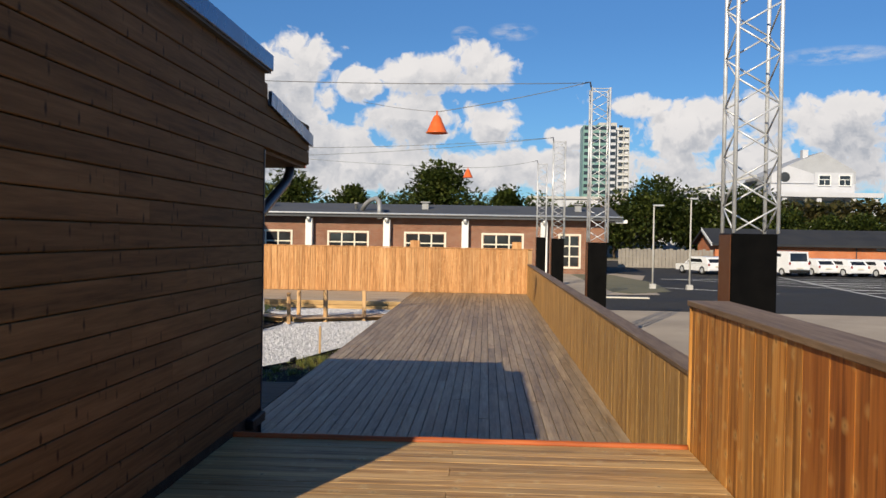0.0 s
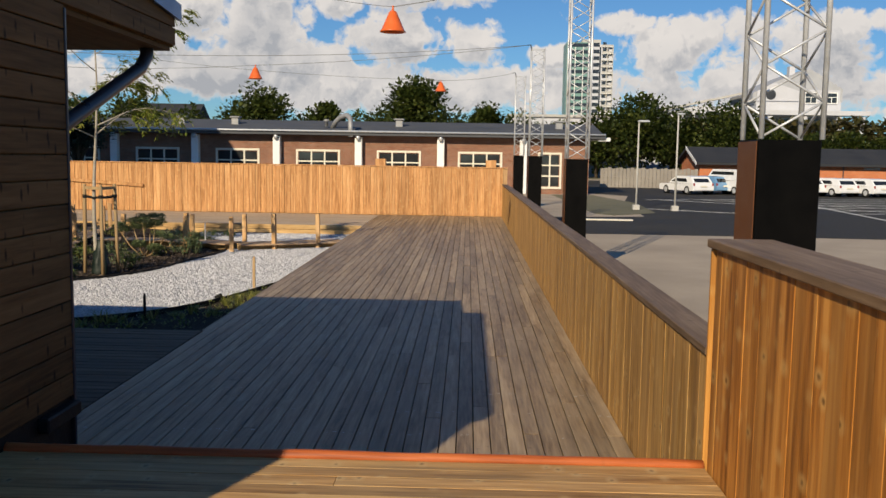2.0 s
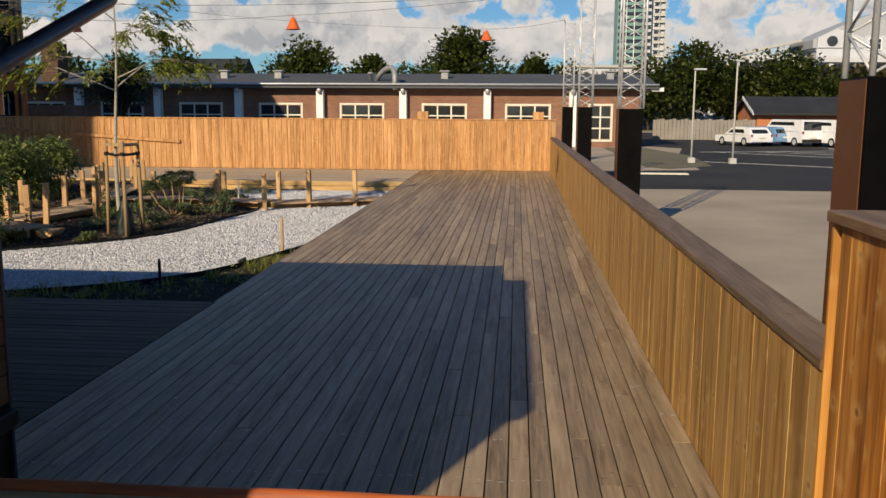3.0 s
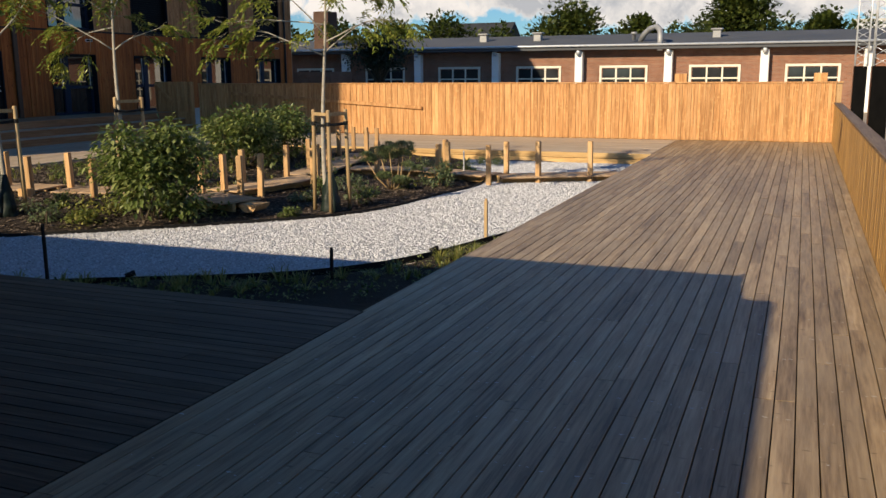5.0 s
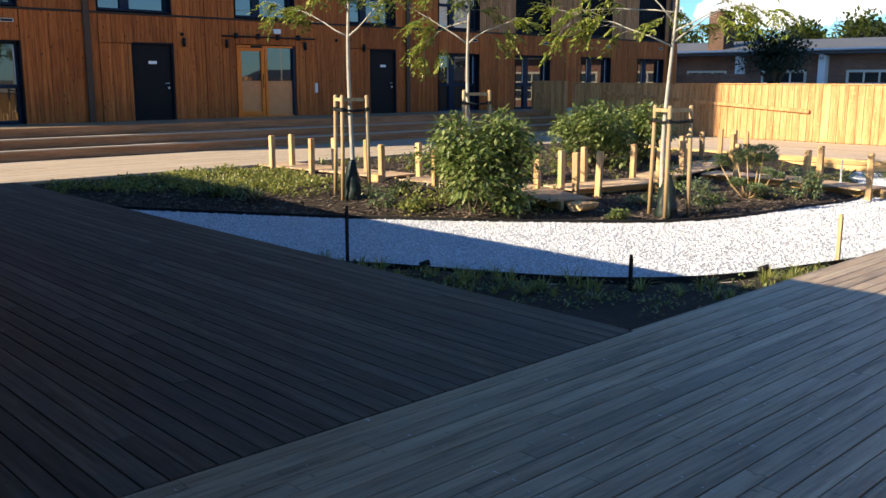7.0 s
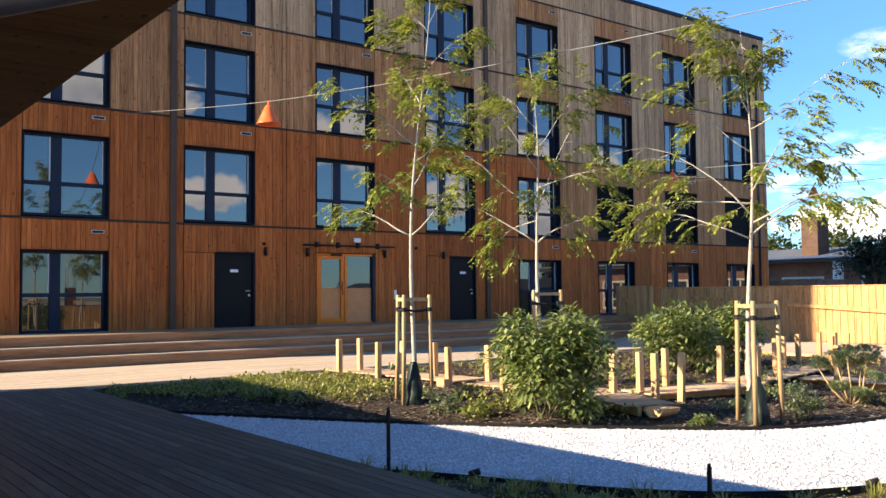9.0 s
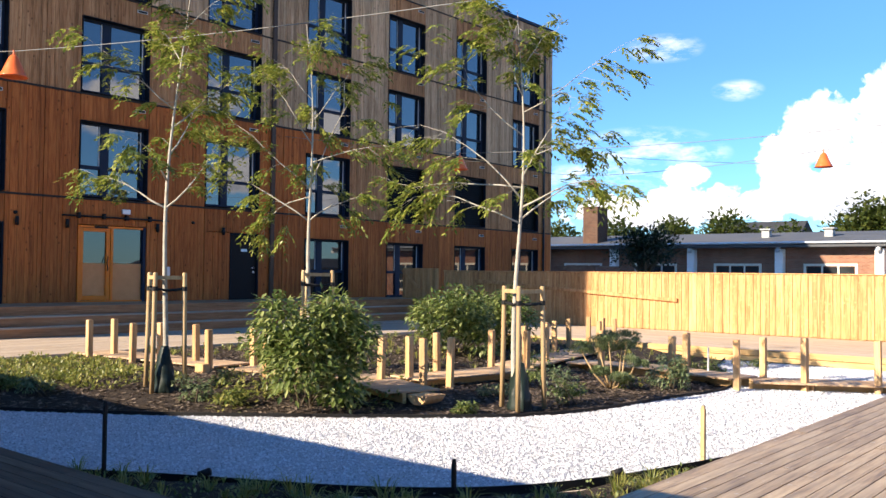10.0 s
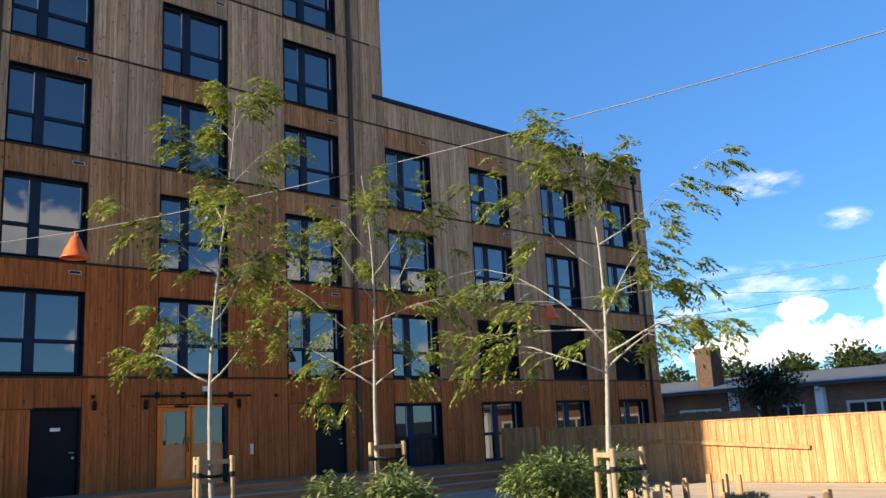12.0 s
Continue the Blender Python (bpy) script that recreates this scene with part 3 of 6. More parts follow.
part("edge_board", Geo().box(-15.42, 13.06, -0.28, -15.385, 29.2, -0.002, 0.004), "pale_y", terrace, "pale side board")
for z0, z1 in ((-0.28, -0.145), (-0.135, -0.003)):
    part("front_beam", Geo().box(-15.38, 29.15, z0, DECK_L - 0.035, 29.245, z1, 0.008), "beam", back_deck, "pale sawn front beam")

# terrace steps and upper landing before the apartment block
landing = structure("landing_floor", Geo().box(-22.40, 2.0, GROUND, -20.42, 33.9, 0.66), "concrete", "grey landing before the apartment doors", "landing")
deck_top = part("tread", Geo().box(-22.40, 2.0, 0.663, -20.40, 33.9, 0.70, 0.004), "deck", landing, "greyed boards of the landing")
for x0, x1, z0, z1 in ((-20.40, -20.365, 0.47, 0.70), (-20.05, -20.015, 0.235, 0.47), (-19.70, -19.665, 0.0, 0.235)):
    part("riser", Geo().box(x0, 2.0, z0 + 0.004, x1, 33.9, z1 - 0.004, 0.004), "step", landing, "red-brown step board")
for x0, x1, z in ((-20.36, -19.99, 0.47), (-20.01, -19.64, 0.235)):
    part("tread", Geo().box(x0, 2.0, z - 0.03, x1, 33.9, z + 0.005, 0.004), "pale_y", landing, "pale step tread")


def rail_boards(parent, a0, a1, z0, z1, fixed, axis, mat, rng, pitch=0.118, gap=0.003, depths=(0.020, 0.0205, 0.021), other=None):
    """Upright boards with narrow gaps along x or y; other gives a second material and where it ends."""
    widths = (pitch * 0.8, pitch, pitch * 1.2)
    meshes = {}

    def board(width, depth, m):
        key = (width, depth, m)
        if key not in meshes:
            w = width / 2 - gap / 2
            if axis == "Y":
                pts = [(0.0, -w), (0.0, w), (-depth, w), (-depth, -w)]
            else:
                pts = [(-w, 0.0), (w, 0.0), (w, -depth), (-w, -depth)]
            meshes[key] = Geo().prism(pts, "Z", z0, z1).mesh("board", m, fix=True)
        return meshes[key]

    a, k = a0, 0
    while a < a1 - pitch * 0.4:
        width = rng.choice(widths)
        if a + width > a1:
            width = widths[0]
        m = a + width / 2
        ob = new("board", board(width, depths[k % len(depths)], other[0] if other and m < other[1] else mat))
        ob.location = (fixed, m, rng.uniform(-0.004, 0.0)) if axis == "Y" else (m, fixed, rng.uniform(-0.012, 0.006))
        ob.parent = parent
        a += width
        k += 1


LOW_TOP, HIGH_TOP = 1.15, 1.69
rail_low = thing("rail_low", "golden wooden board rail with a grey-brown flat cap", "railing", kind="structure")
part("core", Geo().box(DECK_R + 0.026, EDGE, -0.25, DECK_R + 0.13, FAR, LOW_TOP - 0.045), "dark_trim", rail_low)
part("outer_face", Geo().box(DECK_R + 0.132, EDGE, GROUND, DECK_R + 0.155, FAR, LOW_TOP - 0.045), "rail_pale", rail_low)
part("cap", Geo().box(DECK_R - 0.01, EDGE + 0.003, LOW_TOP - 0.042, DECK_R + 0.19, FAR - 0.03, LOW_TOP, 0.005), "cap", rail_low, "flat grey-brown cap board")
rail_high = thing("rail_high", "taller golden wooden board rail on the platform", "railing", kind="structure")
part("core", Geo().box(DECK_R + 0.026, -6.0, GROUND, DECK_R + 0.13, EDGE - 0.026, HIGH_TOP - 0.045), "dark_trim", rail_high)
part("end_board", Geo().box(DECK_R - 0.006, EDGE - 0.024, 0.0, DECK_R + 0.16, EDGE, HIGH_TOP - 0.046, 0.004), "rail", rail_high)
part("cap", Geo().box(DECK_R - 0.02, -6.0, HIGH_TOP - 0.042, DECK_R + 0.30, EDGE + 0.02, HIGH_TOP, 0.005), "cap", rail_high, "flat grey-brown cap board")

# back fence with a leaning batten, and the short return by the apartment block
fence = thing("fence", "honey-coloured upright board fence behind the deck", "fence", kind="structure")
part("core", Geo().box(-19.6, FAR + 0.027, GROUND, 2.33, FAR + 0.08, 1.69), "post", fence)
part("batten", Geo().box(-3.8, -0.045, -0.055, 3.8, 0.0, 0.055, 0.004), "fence", fence, "long flat board nailed across the fence").matrix_basis = pose(-14.35, FAR - 0.027, 1.14, 0, 3.5, 0)
part("cap", Geo().box(-19.62, FAR - 0.03, 1.70, 2.35, FAR + 0.10, 1.735, 0.004), "fence", fence, "thin fence cap")
fence_return = thing("fence_return", "shaded honey-brown board fence stepping to the block", "fence", kind="structure")
part("core", Geo().box(-21.3, 33.93, 0.0, -19.6, 33.98, 1.80), "fence", fence_return)
part("brace", Geo().box(-0.55, -0.04, -0.05, 0.55, 0.0, 0.05, 0.004), "fence", fence_return).matrix_basis = pose(-20.85, 33.885, 1.36, 0, 40, 0)

# ---- pavilion ----
WX, WY0, WY1 = -1.38, 3.5, 7.93
pavilion = thing("pavilion", "brown board-clad pavilion with blue-grey roof edges", "pavilion", (WX, WY1, 0))
PX = -17.3 - WX


def local(g, name, mat, label="", smooth=False, parent=None):
    return part(name, g, mat, parent or pavilion, label, smooth)


local(Geo().box(PX, WY0 - WY1, GROUND, -0.014, -0.007, 2.86), "wall", "siding")
local(Geo().box(PX - 0.1, WY0 - WY1 - 0.1, 3.56, 0.03, 0.14, 3.60), "roof", "roof")
local(Geo().box(PX - 0.08, WY0 - WY1 - 0.08, 2.88, -0.014, 0.10, 3.56), "upper_wall", "siding")
local(Geo().box(0.005, WY0 - WY1 - 0.12, 3.58, 0.05, 0.15, 3.72, 0.006), "roof_edge", "flashing", "blue-grey metal roof edge, deepened for mirrored sky")
local(Geo().box(PX - 0.1, 0.12, 3.58, 0.003, 0.16, 3.72, 0.006), "roof_edge", "flashing", "blue-grey metal roof edge, deepened for mirrored sky")
# porch roof, falling slightly outward
local(Geo().prism([(0.12, 3.37), (1.96, 3.20), (1.96, 2.90), (0.12, 2.90)], "X", PX, -0.03), "porch_roof", "siding_x", "boarded porch roof")
local(Geo().prism([(0.10, 3.40), (2.00, 3.225), (2.00, 3.10), (0.10, 3.275)], "X", 0.018, 0.05), "porch_edge", "flashing", "blue-grey metal porch edge, deepened for mirrored sky")
local(Geo().prism([(1.965, 3.225), (2.01, 3.22), (2.01, 3.12), (1.965, 3.13)], "X", PX, 0.0), "porch_edge", "flashing", "blue-grey metal porch edge, deepened for mirrored sky")
local(Geo().box(PX, 0.0, 2.862, -0.03, 1.95, 2.895), "soffit", "siding", "dark boarded soffit")
local(Geo().tube([(-0.16, 1.80, 2.87), (-0.16, 1.79, 2.80), (-0.17, 1.68, 2.70), (-0.19, 1.05, 2.46), (-0.21, 0.42, 2.22), (-0.22, 0.20, 2.12), (-0.22, 0.10, 2.0), (-0.22, 0.08, 1.8), (-0.22, 0.08, 0.02)], 0.05, 12), "drainpipe", "pipe", "dark slanting round drainpipe", True)
local(Geo().box(-0.02, WY0 - WY1, GROUND, -0.004, 0.0, PLAT + 0.075), "plinth", "black_plastic", "black plinth gap")
local(Geo().box(-0.03, -0.005, GROUND, 0.022, 0.018, 2.88, 0.004), "corner_strip", "pipe", "dark metal corner strip")
local(Geo().box(-0.075, -0.42, PLAT - 0.03, 0.06, 0.0, PLAT + 0.055, 0.01), "plinth", "black_plastic", "black plinth block")
SID = 0.142


def lap_mesh(length, mat="siding"):
    """A lapped siding board: thicker at its foot, its outer face towards +x."""
    return Geo().prism([(0.0, 0.004), (0.022, 0.004), (0.026, 0.009), (0.024, SID - 0.007), (0.020, SID - 0.003), (0.0, SID - 0.003)], "Y", 0.0, length).mesh("siding_board", mat, fix=True)


sid_rng = random.Random(11)
for r in range(21):
    z = PLAT + 0.078 + r * SID
    top = z + SID
    full = WY1 - WY0
    end = full + (1.95 if z > 2.86 else 0.0)
    if z + SID > 3.60:
        break
    if z > 3.28:
        end = full + 0.10
    cut = sid_rng.uniform(1.2, end - 1.2)
    for a, b in ((0.0, cut), (cut, end)):
        ob = part("siding_board", lap_mesh(b - a - 0.003), "siding", pavilion)
        ob.location = (-0.012, WY0 - WY1 + a, z)
for r in range(2):
    z = 2.895 + r * 0.16
    part("fascia_board", Geo().box(PX, 1.955, z, -0.01, 1.975, z + 0.155, 0.004), "siding_x", pavilion, "brown fascia board")

# ---- apartment block ----
FX, STOREY, FOOT = -22.42, 2.92, 0.66
block = thing("apartment_block", "wood-clad apartment block with blue-black windows", "apartment building", (FX, 0, 0))
BAYS = [1.2 + 4.12 * i for i in range(11)]
HIGH_END, LOW_ROOF, HIGH_ROOF, END, START = 29.5, 13.44, 19.3, 45.6, 11.6
WIN_W, SILL, HEAD = 2.12, 0.05, 2.17
DOORS = {4: "dark", 5: "orange", 6: "dark_small"}


def clad(y0, y1, z0, z1, mat, rng):
    """A panel of narrow upright boards."""
    g = Geo().box(-0.16, y0 + 0.005, z0 + 0.005, -0.001, y1 - 0.005, z1 - 0.005)
    n = max(2, round((y1 - y0) / 0.115))
    s = (y1 - y0 - 0.02) / n
    for i in range(n):
        d = rng.choice((0.0, 0.003, 0.010))
        g.box(-0.002, y0 + 0.01 + i * s + 0.003, z0 + 0.014, 0.022 + d, y0 + 0.01 + (i + 1) * s - 0.003, z1 - 0.014)
    return g


part("wall", Geo().box(-24.0, START, -0.3, -0.40, END, LOW_ROOF - 0.15), "black_plastic", block, "dark inner wall")
part("upper_wall", Geo().box(-24.0, START, LOW_ROOF - 0.148, -0.40, HIGH_END, HIGH_ROOF - 0.15), "black_plastic", block, "dark inner wall")
part("foot", Geo().box(-0.16, START, -0.3, 0.01, END, 0.68), "concrete", block, "concrete foot")
part("end_wall", Geo().box(-24.0, START - 0.03, -0.3, 0.03, START - 0.001, HIGH_ROOF - 0.152), "facade", block)
part("roof_edge", Geo().box(-24.05, HIGH_END + 0.03, LOW_ROOF - 0.146, 0.08, END + 0.05, LOW_ROOF, 0.01), "frame", block, "dark roof edge")
part("roof_edge", Geo().box(-24.05, START - 0.05, HIGH_ROOF - 0.15, 0.08, HIGH_END + 0.05, HIGH_ROOF, 0.01), "frame", block, "dark roof edge")
part("end_wall", Geo().box(-24.0, END, -0.3, 0.03, END + 0.03, LOW_ROOF - 0.148), "facade_grey", block, "greyed end cladding")
part("end_wall", Geo().box(-24.0, HIGH_END, LOW_ROOF, 0.03, HIGH_END + 0.028, HIGH_ROOF - 0.152), "facade_grey", block, "greyed end cladding")


def window_parts(parent, y0, y1, z0, z1, split, transom, blind=False, deep=0.27, glass="glass"):
    """A window set back in its opening: lined reveal, sill, frame, mullion, transom and panes."""
    w = part("window", Geo().box(-deep - 0.03, y0, z0, -deep, y1, z1), "interior", parent, "dark room behind blue-black frames" if not blind else "window with its dark outer blind down")
    f = Geo()
    b, e = 0.085, 0.026
    front = -deep + 0.11
    for a in ((y0 + e, z0 + e, y1 - e, z0 + b), (y0 + e, z1 - b, y1 - e, z1 - e), (y0 + e, z0 + b, y0 + b, z1 - b), (y1 - b, z0 + b, y1 - e, z1 - b)):
        f.box(-deep + 0.002, a[0], a[1], front, a[2], a[3], 0.006)
    r = Geo()
    for a in ((y0, z0 - 0.002, y1, z0 + 0.025), (y0, z1 - 0.025, y1, z1 + 0.002), (y0 - 0.002, z0 + 0.026, y0 + 0.025, z1 - 0.026), (y1 - 0.025, z0 + 0.026, y1 + 0.002, z1 - 0.026)):
        r.box(-deep + 0.004, a[0], a[1], 0.042, a[2], a[3], 0.004)
    part("reveal", r, "reveal", w)
    part("window_frame", f, "frame", w)
    part("sill", Geo().prism([(front + 0.004, z0 + 0.040), (0.062, z0 + 0.026), (0.062, z0 + 0.014), (front + 0.004, z0 + 0.027)], "Y", y0 + 0.027, y1 - 0.027), "frame", w)
    if blind:
        for k in range(24):
            h = (z1 - z0 - 2 * b) / 24
            part("blind_slat", Geo().prism([(-0.10, z0 + b + k * h + 0.002), (-0.085, z0 + b + k * h), (-0.10, z0 + b + (k + 1) * h - 0.004), (-0.108, z0 + b + (k + 1) * h)], "Y", y0 + 0.03, y1 - 0.03), "black_metal", w)
        return w
    ys = y0 + (y1 - y0) * split
    zt = z0 + (z1 - z0) * transom
    part("mullion", Geo().box(-deep + 0.002, ys - 0.13, z0 + b + 0.001, front - 0.004, ys + 0.13, z1 - b - 0.001, 0.006), "frame", w)
    for a, c in ((y0 + b, ys - 0.13), (ys + 0.13, y1 - b)):
        part("transom", Geo().box(-deep + 0.004, a + 0.001, zt - 0.050, front - 0.015, c - 0.001, zt + 0.050, 0.006), "frame", w)
        for p, q in ((z0 + b, zt - 0.05), (zt + 0.05, z1 - b)):
            part("pane", Geo().box(-deep + 0.03, a, p, -deep + 0.045, c, q), glass, w)
        part("edge_bead", Geo().box(-deep + 0.046, c - 0.032, zt + 0.051, -deep + 0.066, c - 0.001, z1 - b - 0.002), "zinc", w)
    return w


fac_rng = random.Random(21)
floors = [(0.68, 3.58)] + [(3.58 + STOREY * k, 3.58 + STOREY * (k + 1)) for k in range(5)]
for k, (z0, z1) in enumerate(floors):
    if z0 < HIGH_ROOF - 0.6:
        part("cladding_panel", clad(START, BAYS[3] - 0.002, z0, min(z1, HIGH_ROOF - 0.152), "facade_grey", fac_rng), "facade_grey" if k >= 3 else "facade_mid" if k == 2 else "facade", block, fix=False)
    if k and z0 < HIGH_ROOF - 0.6:
        part("floor_flashing", Geo().box(0.0, START, z0 - 0.035, 0.048, HIGH_END if z0 > LOW_ROOF else END, z0 + 0.022, 0.004), "dark_trim", block, "dark metal strip between storeys")
    for i, ya in enumerate(BAYS):
        yb = ya + WIN_W
        nxt = BAYS[i + 1] if i + 1 < len(BAYS) else END
        top = HIGH_ROOF - 0.15 if nxt <= HIGH_END + 1.0 else LOW_ROOF - 0.148
        if z0 > top - 0.5:
            continue
        zt = min(z1, top)
        if ya < START:
            continue
        mat = "facade_grey" if k >= 3 or (k == 2 and i >= 6) else "facade_mid" if k == 2 or (k == 1 and i >= 7) else "facade"
        over = "facade_grey" if k >= 4 else "facade_mid" if k >= 2 or (k == 1 and i >= 8) else "facade"
        if nxt > yb + 0.1:
            mid = (yb + nxt) / 2
            if i % 2 == 0 and i >= 4 or i >= 7:
                for a, b in ((yb, mid), (mid, nxt)):
                    part("cladding_panel", clad(a, b, z0, zt, mat, fac_rng), mat, block, fix=False)
            else:
                part("cladding_panel", clad(yb, nxt, z0, zt, mat, fac_rng), mat, block, fix=False)
        if k == 0 and i in (4, 5, 6):
            continue
        if zt - z0 < 2.4:
            part("cladding_panel", clad(ya, yb, z0, zt, mat, fac_rng), mat, block, fix=False)
            continue
        zs = z0 + SILL if k else z0 + 0.0
        zh = z0 + HEAD if k else 2.78
        part("cladding_panel", clad(ya, yb, zh, zt, over, fac_rng), over, block, fix=False)
        window_parts(block, ya + 0.01, yb - 0.01, zs, zh, 0.40, 0.40 if k else 0.46, blind=(k == 1 and i in (8, 9, 10)), glass="glass" if k else "low_glass")
        part("vent", Geo().box(0.026, yb - 0.46, zh + 0.44, 0.05, yb - 0.12, zh + 0.535, 0.008), "concrete", block, "small pale wall vent")
        part("vent_slot", Geo().box(0.0505, yb - 0.43, zh + 0.458, 0.054, yb - 0.15, zh + 0.515), "black_plastic", block)

# ground floor doors between the cladding
for y0, y1, z0 in ((17.68, 18.58, 0.68), (17.68, 19.80, 2.79)):
    part("cladding_panel", clad(y0, y1, z0, 3.58 if z0 > 1 else 2.79, "facade", fac_rng), "facade", block, fix=False)
part("cladding_panel", clad(21.80, 23.92, 2.86, 3.58, "facade", fac_rng), "facade", block, fix=False)
for y0, y1, z0 in ((25.92, 26.90, 0.68), (25.92, 28.04, 2.84)):
    part("cladding_panel", clad(y0, y1, z0, 3.58 if z0 > 1 else 2.84, "facade", fac_rng), "facade", block, fix=False)


def plain_door(y0, y1):
    d = part("door", Geo().box(-0.09, y0 + 0.06, 0.70, -0.04, y1 - 0.06, 2.77, 0.004), "dark_door", block, "flush black steel door")
    f = Geo()
    f.box(-0.12, y0, 0.68, 0.03, y0 + 0.058, 2.83, 0.004).box(-0.12, y1 - 0.058, 0.68, 0.03, y1, 2.83, 0.004).box(-0.12, y0 + 0.06, 2.775, 0.03, y1 - 0.06, 2.83, 0.004)
    part("door_frame", f, "reveal", d)
    part("sign", Geo().box(-0.039, y0 + 0.48, 2.25, -0.034, y0 + 0.72, 2.33), "white", d, "small white plate")
    h = Geo().tube([(-0.04, y1 - 0.16, 1.72), (0.0, y1 - 0.16, 1.72), (0.005, y1 - 0.18, 1.72), (0.005, y1 - 0.28, 1.72)], 0.011, 8)
    part("handle", h, "zinc", d, "steel lever handle", True)
    part("lock", Geo().box(-0.039, y1 - 0.19, 1.56, -0.02, y1 - 0.13, 1.62, 0.004), "zinc", d)


plain_door(18.59, 19.80)
plain_door(26.91, 28.05)


def orange_door():
    y0, y1, z0, z1 = 21.82, 23.90, 0.68, 2.84
    d = part("door", Geo().box(-0.16, y0, z0, -0.13, y1, z1), "interior", block, "orange glazed entrance door, half covered inside")
    f = Geo()
    f.box(-0.12, y0, z0, 0.02, y0 + 0.06, z1, 0.005).box(-0.12, y0 + 0.062, z1 - 0.06, 0.02, y1 - 0.09, z1, 0.005).box(-0.12, y0 + 0.062, z0, 0.02, y1 - 0.09, z0 + 0.06, 0.005)
    f.box(-0.12, 22.80, z0 + 0.062, 0.02, 22.88, z1 - 0.062, 0.005)
    part("door_frame", f, "orange", d)
    g = Geo()
    g.box(-0.10, y0 + 0.065, z0 + 0.07, 0.0, y0 + 0.17, z1 - 0.07, 0.006).box(-0.10, 22.68, z0 + 0.07, 0.0, 22.79, z1 - 0.07, 0.006)
    g.box(-0.10, y0 + 0.172, z1 - 0.17, 0.0, 22.678, z1 - 0.07, 0.006).box(-0.10, y0 + 0.172, z0 + 0.07, 0.0, 22.678, z0 + 0.2, 0.006)
    part("leaf_frame", g, "orange", d)
    part("pane", Geo().box(-0.065, y0 + 0.172, 1.79, -0.055, 22.678, z1 - 0.172), "low_glass", d)
    part("pane", Geo().box(-0.065, 22.882, 1.79, -0.055, y1 - 0.092, z1 - 0.062), "low_glass", d)
    part("panel", Geo().box(-0.067, y0 + 0.172, z0 + 0.202, -0.057, 22.678, 1.788), "door_wood", d, "plain wood panel behind the lower glass")
    part("panel", Geo().box(-0.067, 22.882, z0 + 0.062, -0.057, y1 - 0.092, 1.788), "door_wood", d, "plain wood panel behind the lower glass")
    part("jamb", Geo().box(-0.12, y1 - 0.088, z0, 0.03, y1, z1, 0.005), "frame", d)
    part("handle", Geo().tube([(0.0, 22.72, 1.98), (0.07, 22.70, 1.95), (0.08, 22.66, 1.80), (0.07, 22.70, 1.62), (0.0, 22.72, 1.58)], 0.016, 8), "black_plastic", d, "black bow handle", True)
    part("closer", Geo().box(0.0, 22.3, z1 - 0.065, 0.05, 22.7, z1 - 0.01, 0.005), "black_plastic", d, "black door closer")


orange_door()
part("rod", Geo().tube([(0.12, 21.3, 3.08), (0.12, 24.6, 3.08)], 0.025, 8), "black_plastic", block, "black rod over the entrance", True)
for y in (21.75, 22.5, 23.2, 23.95):
    part("bracket", Geo().box(0.0, y, 3.02, 0.14, y + 0.08, 3.18, 0.006), "black_plastic", block)
part("camera_box", Geo().box(0.03, 23.1, 3.2, 0.10, 23.35, 3.34, 0.008), "zinc", block)
for y in (20.11, 21.47, 24.25, 26.60):
    part("wall_lamp", Geo().tube([(0.09, y, 2.74), (0.09, y, 2.98)], 0.05, 10), "black_plastic", block, "short black tube lamp", True)
    part("wall_lamp_base", Geo().box(0.02, y - 0.03, 2.82, 0.06, y + 0.03, 2.9), "black_plastic", block)
for y in (20.08, 25.50):
    part("sensor", Geo().tube([(0.02, y, 3.08), (0.07, y, 3.08)], 0.05, 10), "black_plastic", block, "small round sensor", True)
part("intercom", Geo().box(0.02, 24.62, 1.42, 0.05, 24.72, 1.72, 0.006), "zinc", block, "pale intercom plate")
for y, z1 in ((17.36, HIGH_ROOF - 0.2), (28.56, HIGH_ROOF - 0.2)):
    part("downpipe", Geo().box(0.03, y - 0.09, 0.68, 0.11, y + 0.09, z1, 0.02), "brown_pipe", block, "boxed dark downpipe")
part("downpipe", Geo().tube([(0.09, 44.9, 12.6), (0.09, 44.9, 0.7)], 0.05, 8), "pipe", block, "dark downpipe", True)
part("roof_outlet", Geo().box(0.03, 44.75, 12.6, 0.18, 45.05, 12.95, 0.01), "black_plastic", block)

# ---- garden ----
def smooth(a, b, x):
    x = min(1.0, max(0.0, (x - a) / (b - a)))
    return x * x * (3 - 2 * x)


# the gravel path's two edges, from the cross deck to the back deck
FAR_EDGE = [(-13.3, 13.3), (-12.3, 13.9), (-10.8, 14.8), (-9.2, 15.85), (-7.4, 17.35), (-5.9, 18.75), (-5.35, 19.7), (-5.15, 20.8), (-5.05, 22.2), (-4.75, 23.5), (-5.1, 25.2), (-6.4, 27.0), (-7.0, 29.1)]
NEAR_EDGE = [(-7.4, 13.12), (-6.2, 13.9), (-5.2, 14.4), (-4.5, 14.75), (-3.9, 15.2), (-3.4, 15.75), (-3.0, 16.6), (-2.75, 17.5), (-2.5, 18.5), (-2.2, 19.5)]


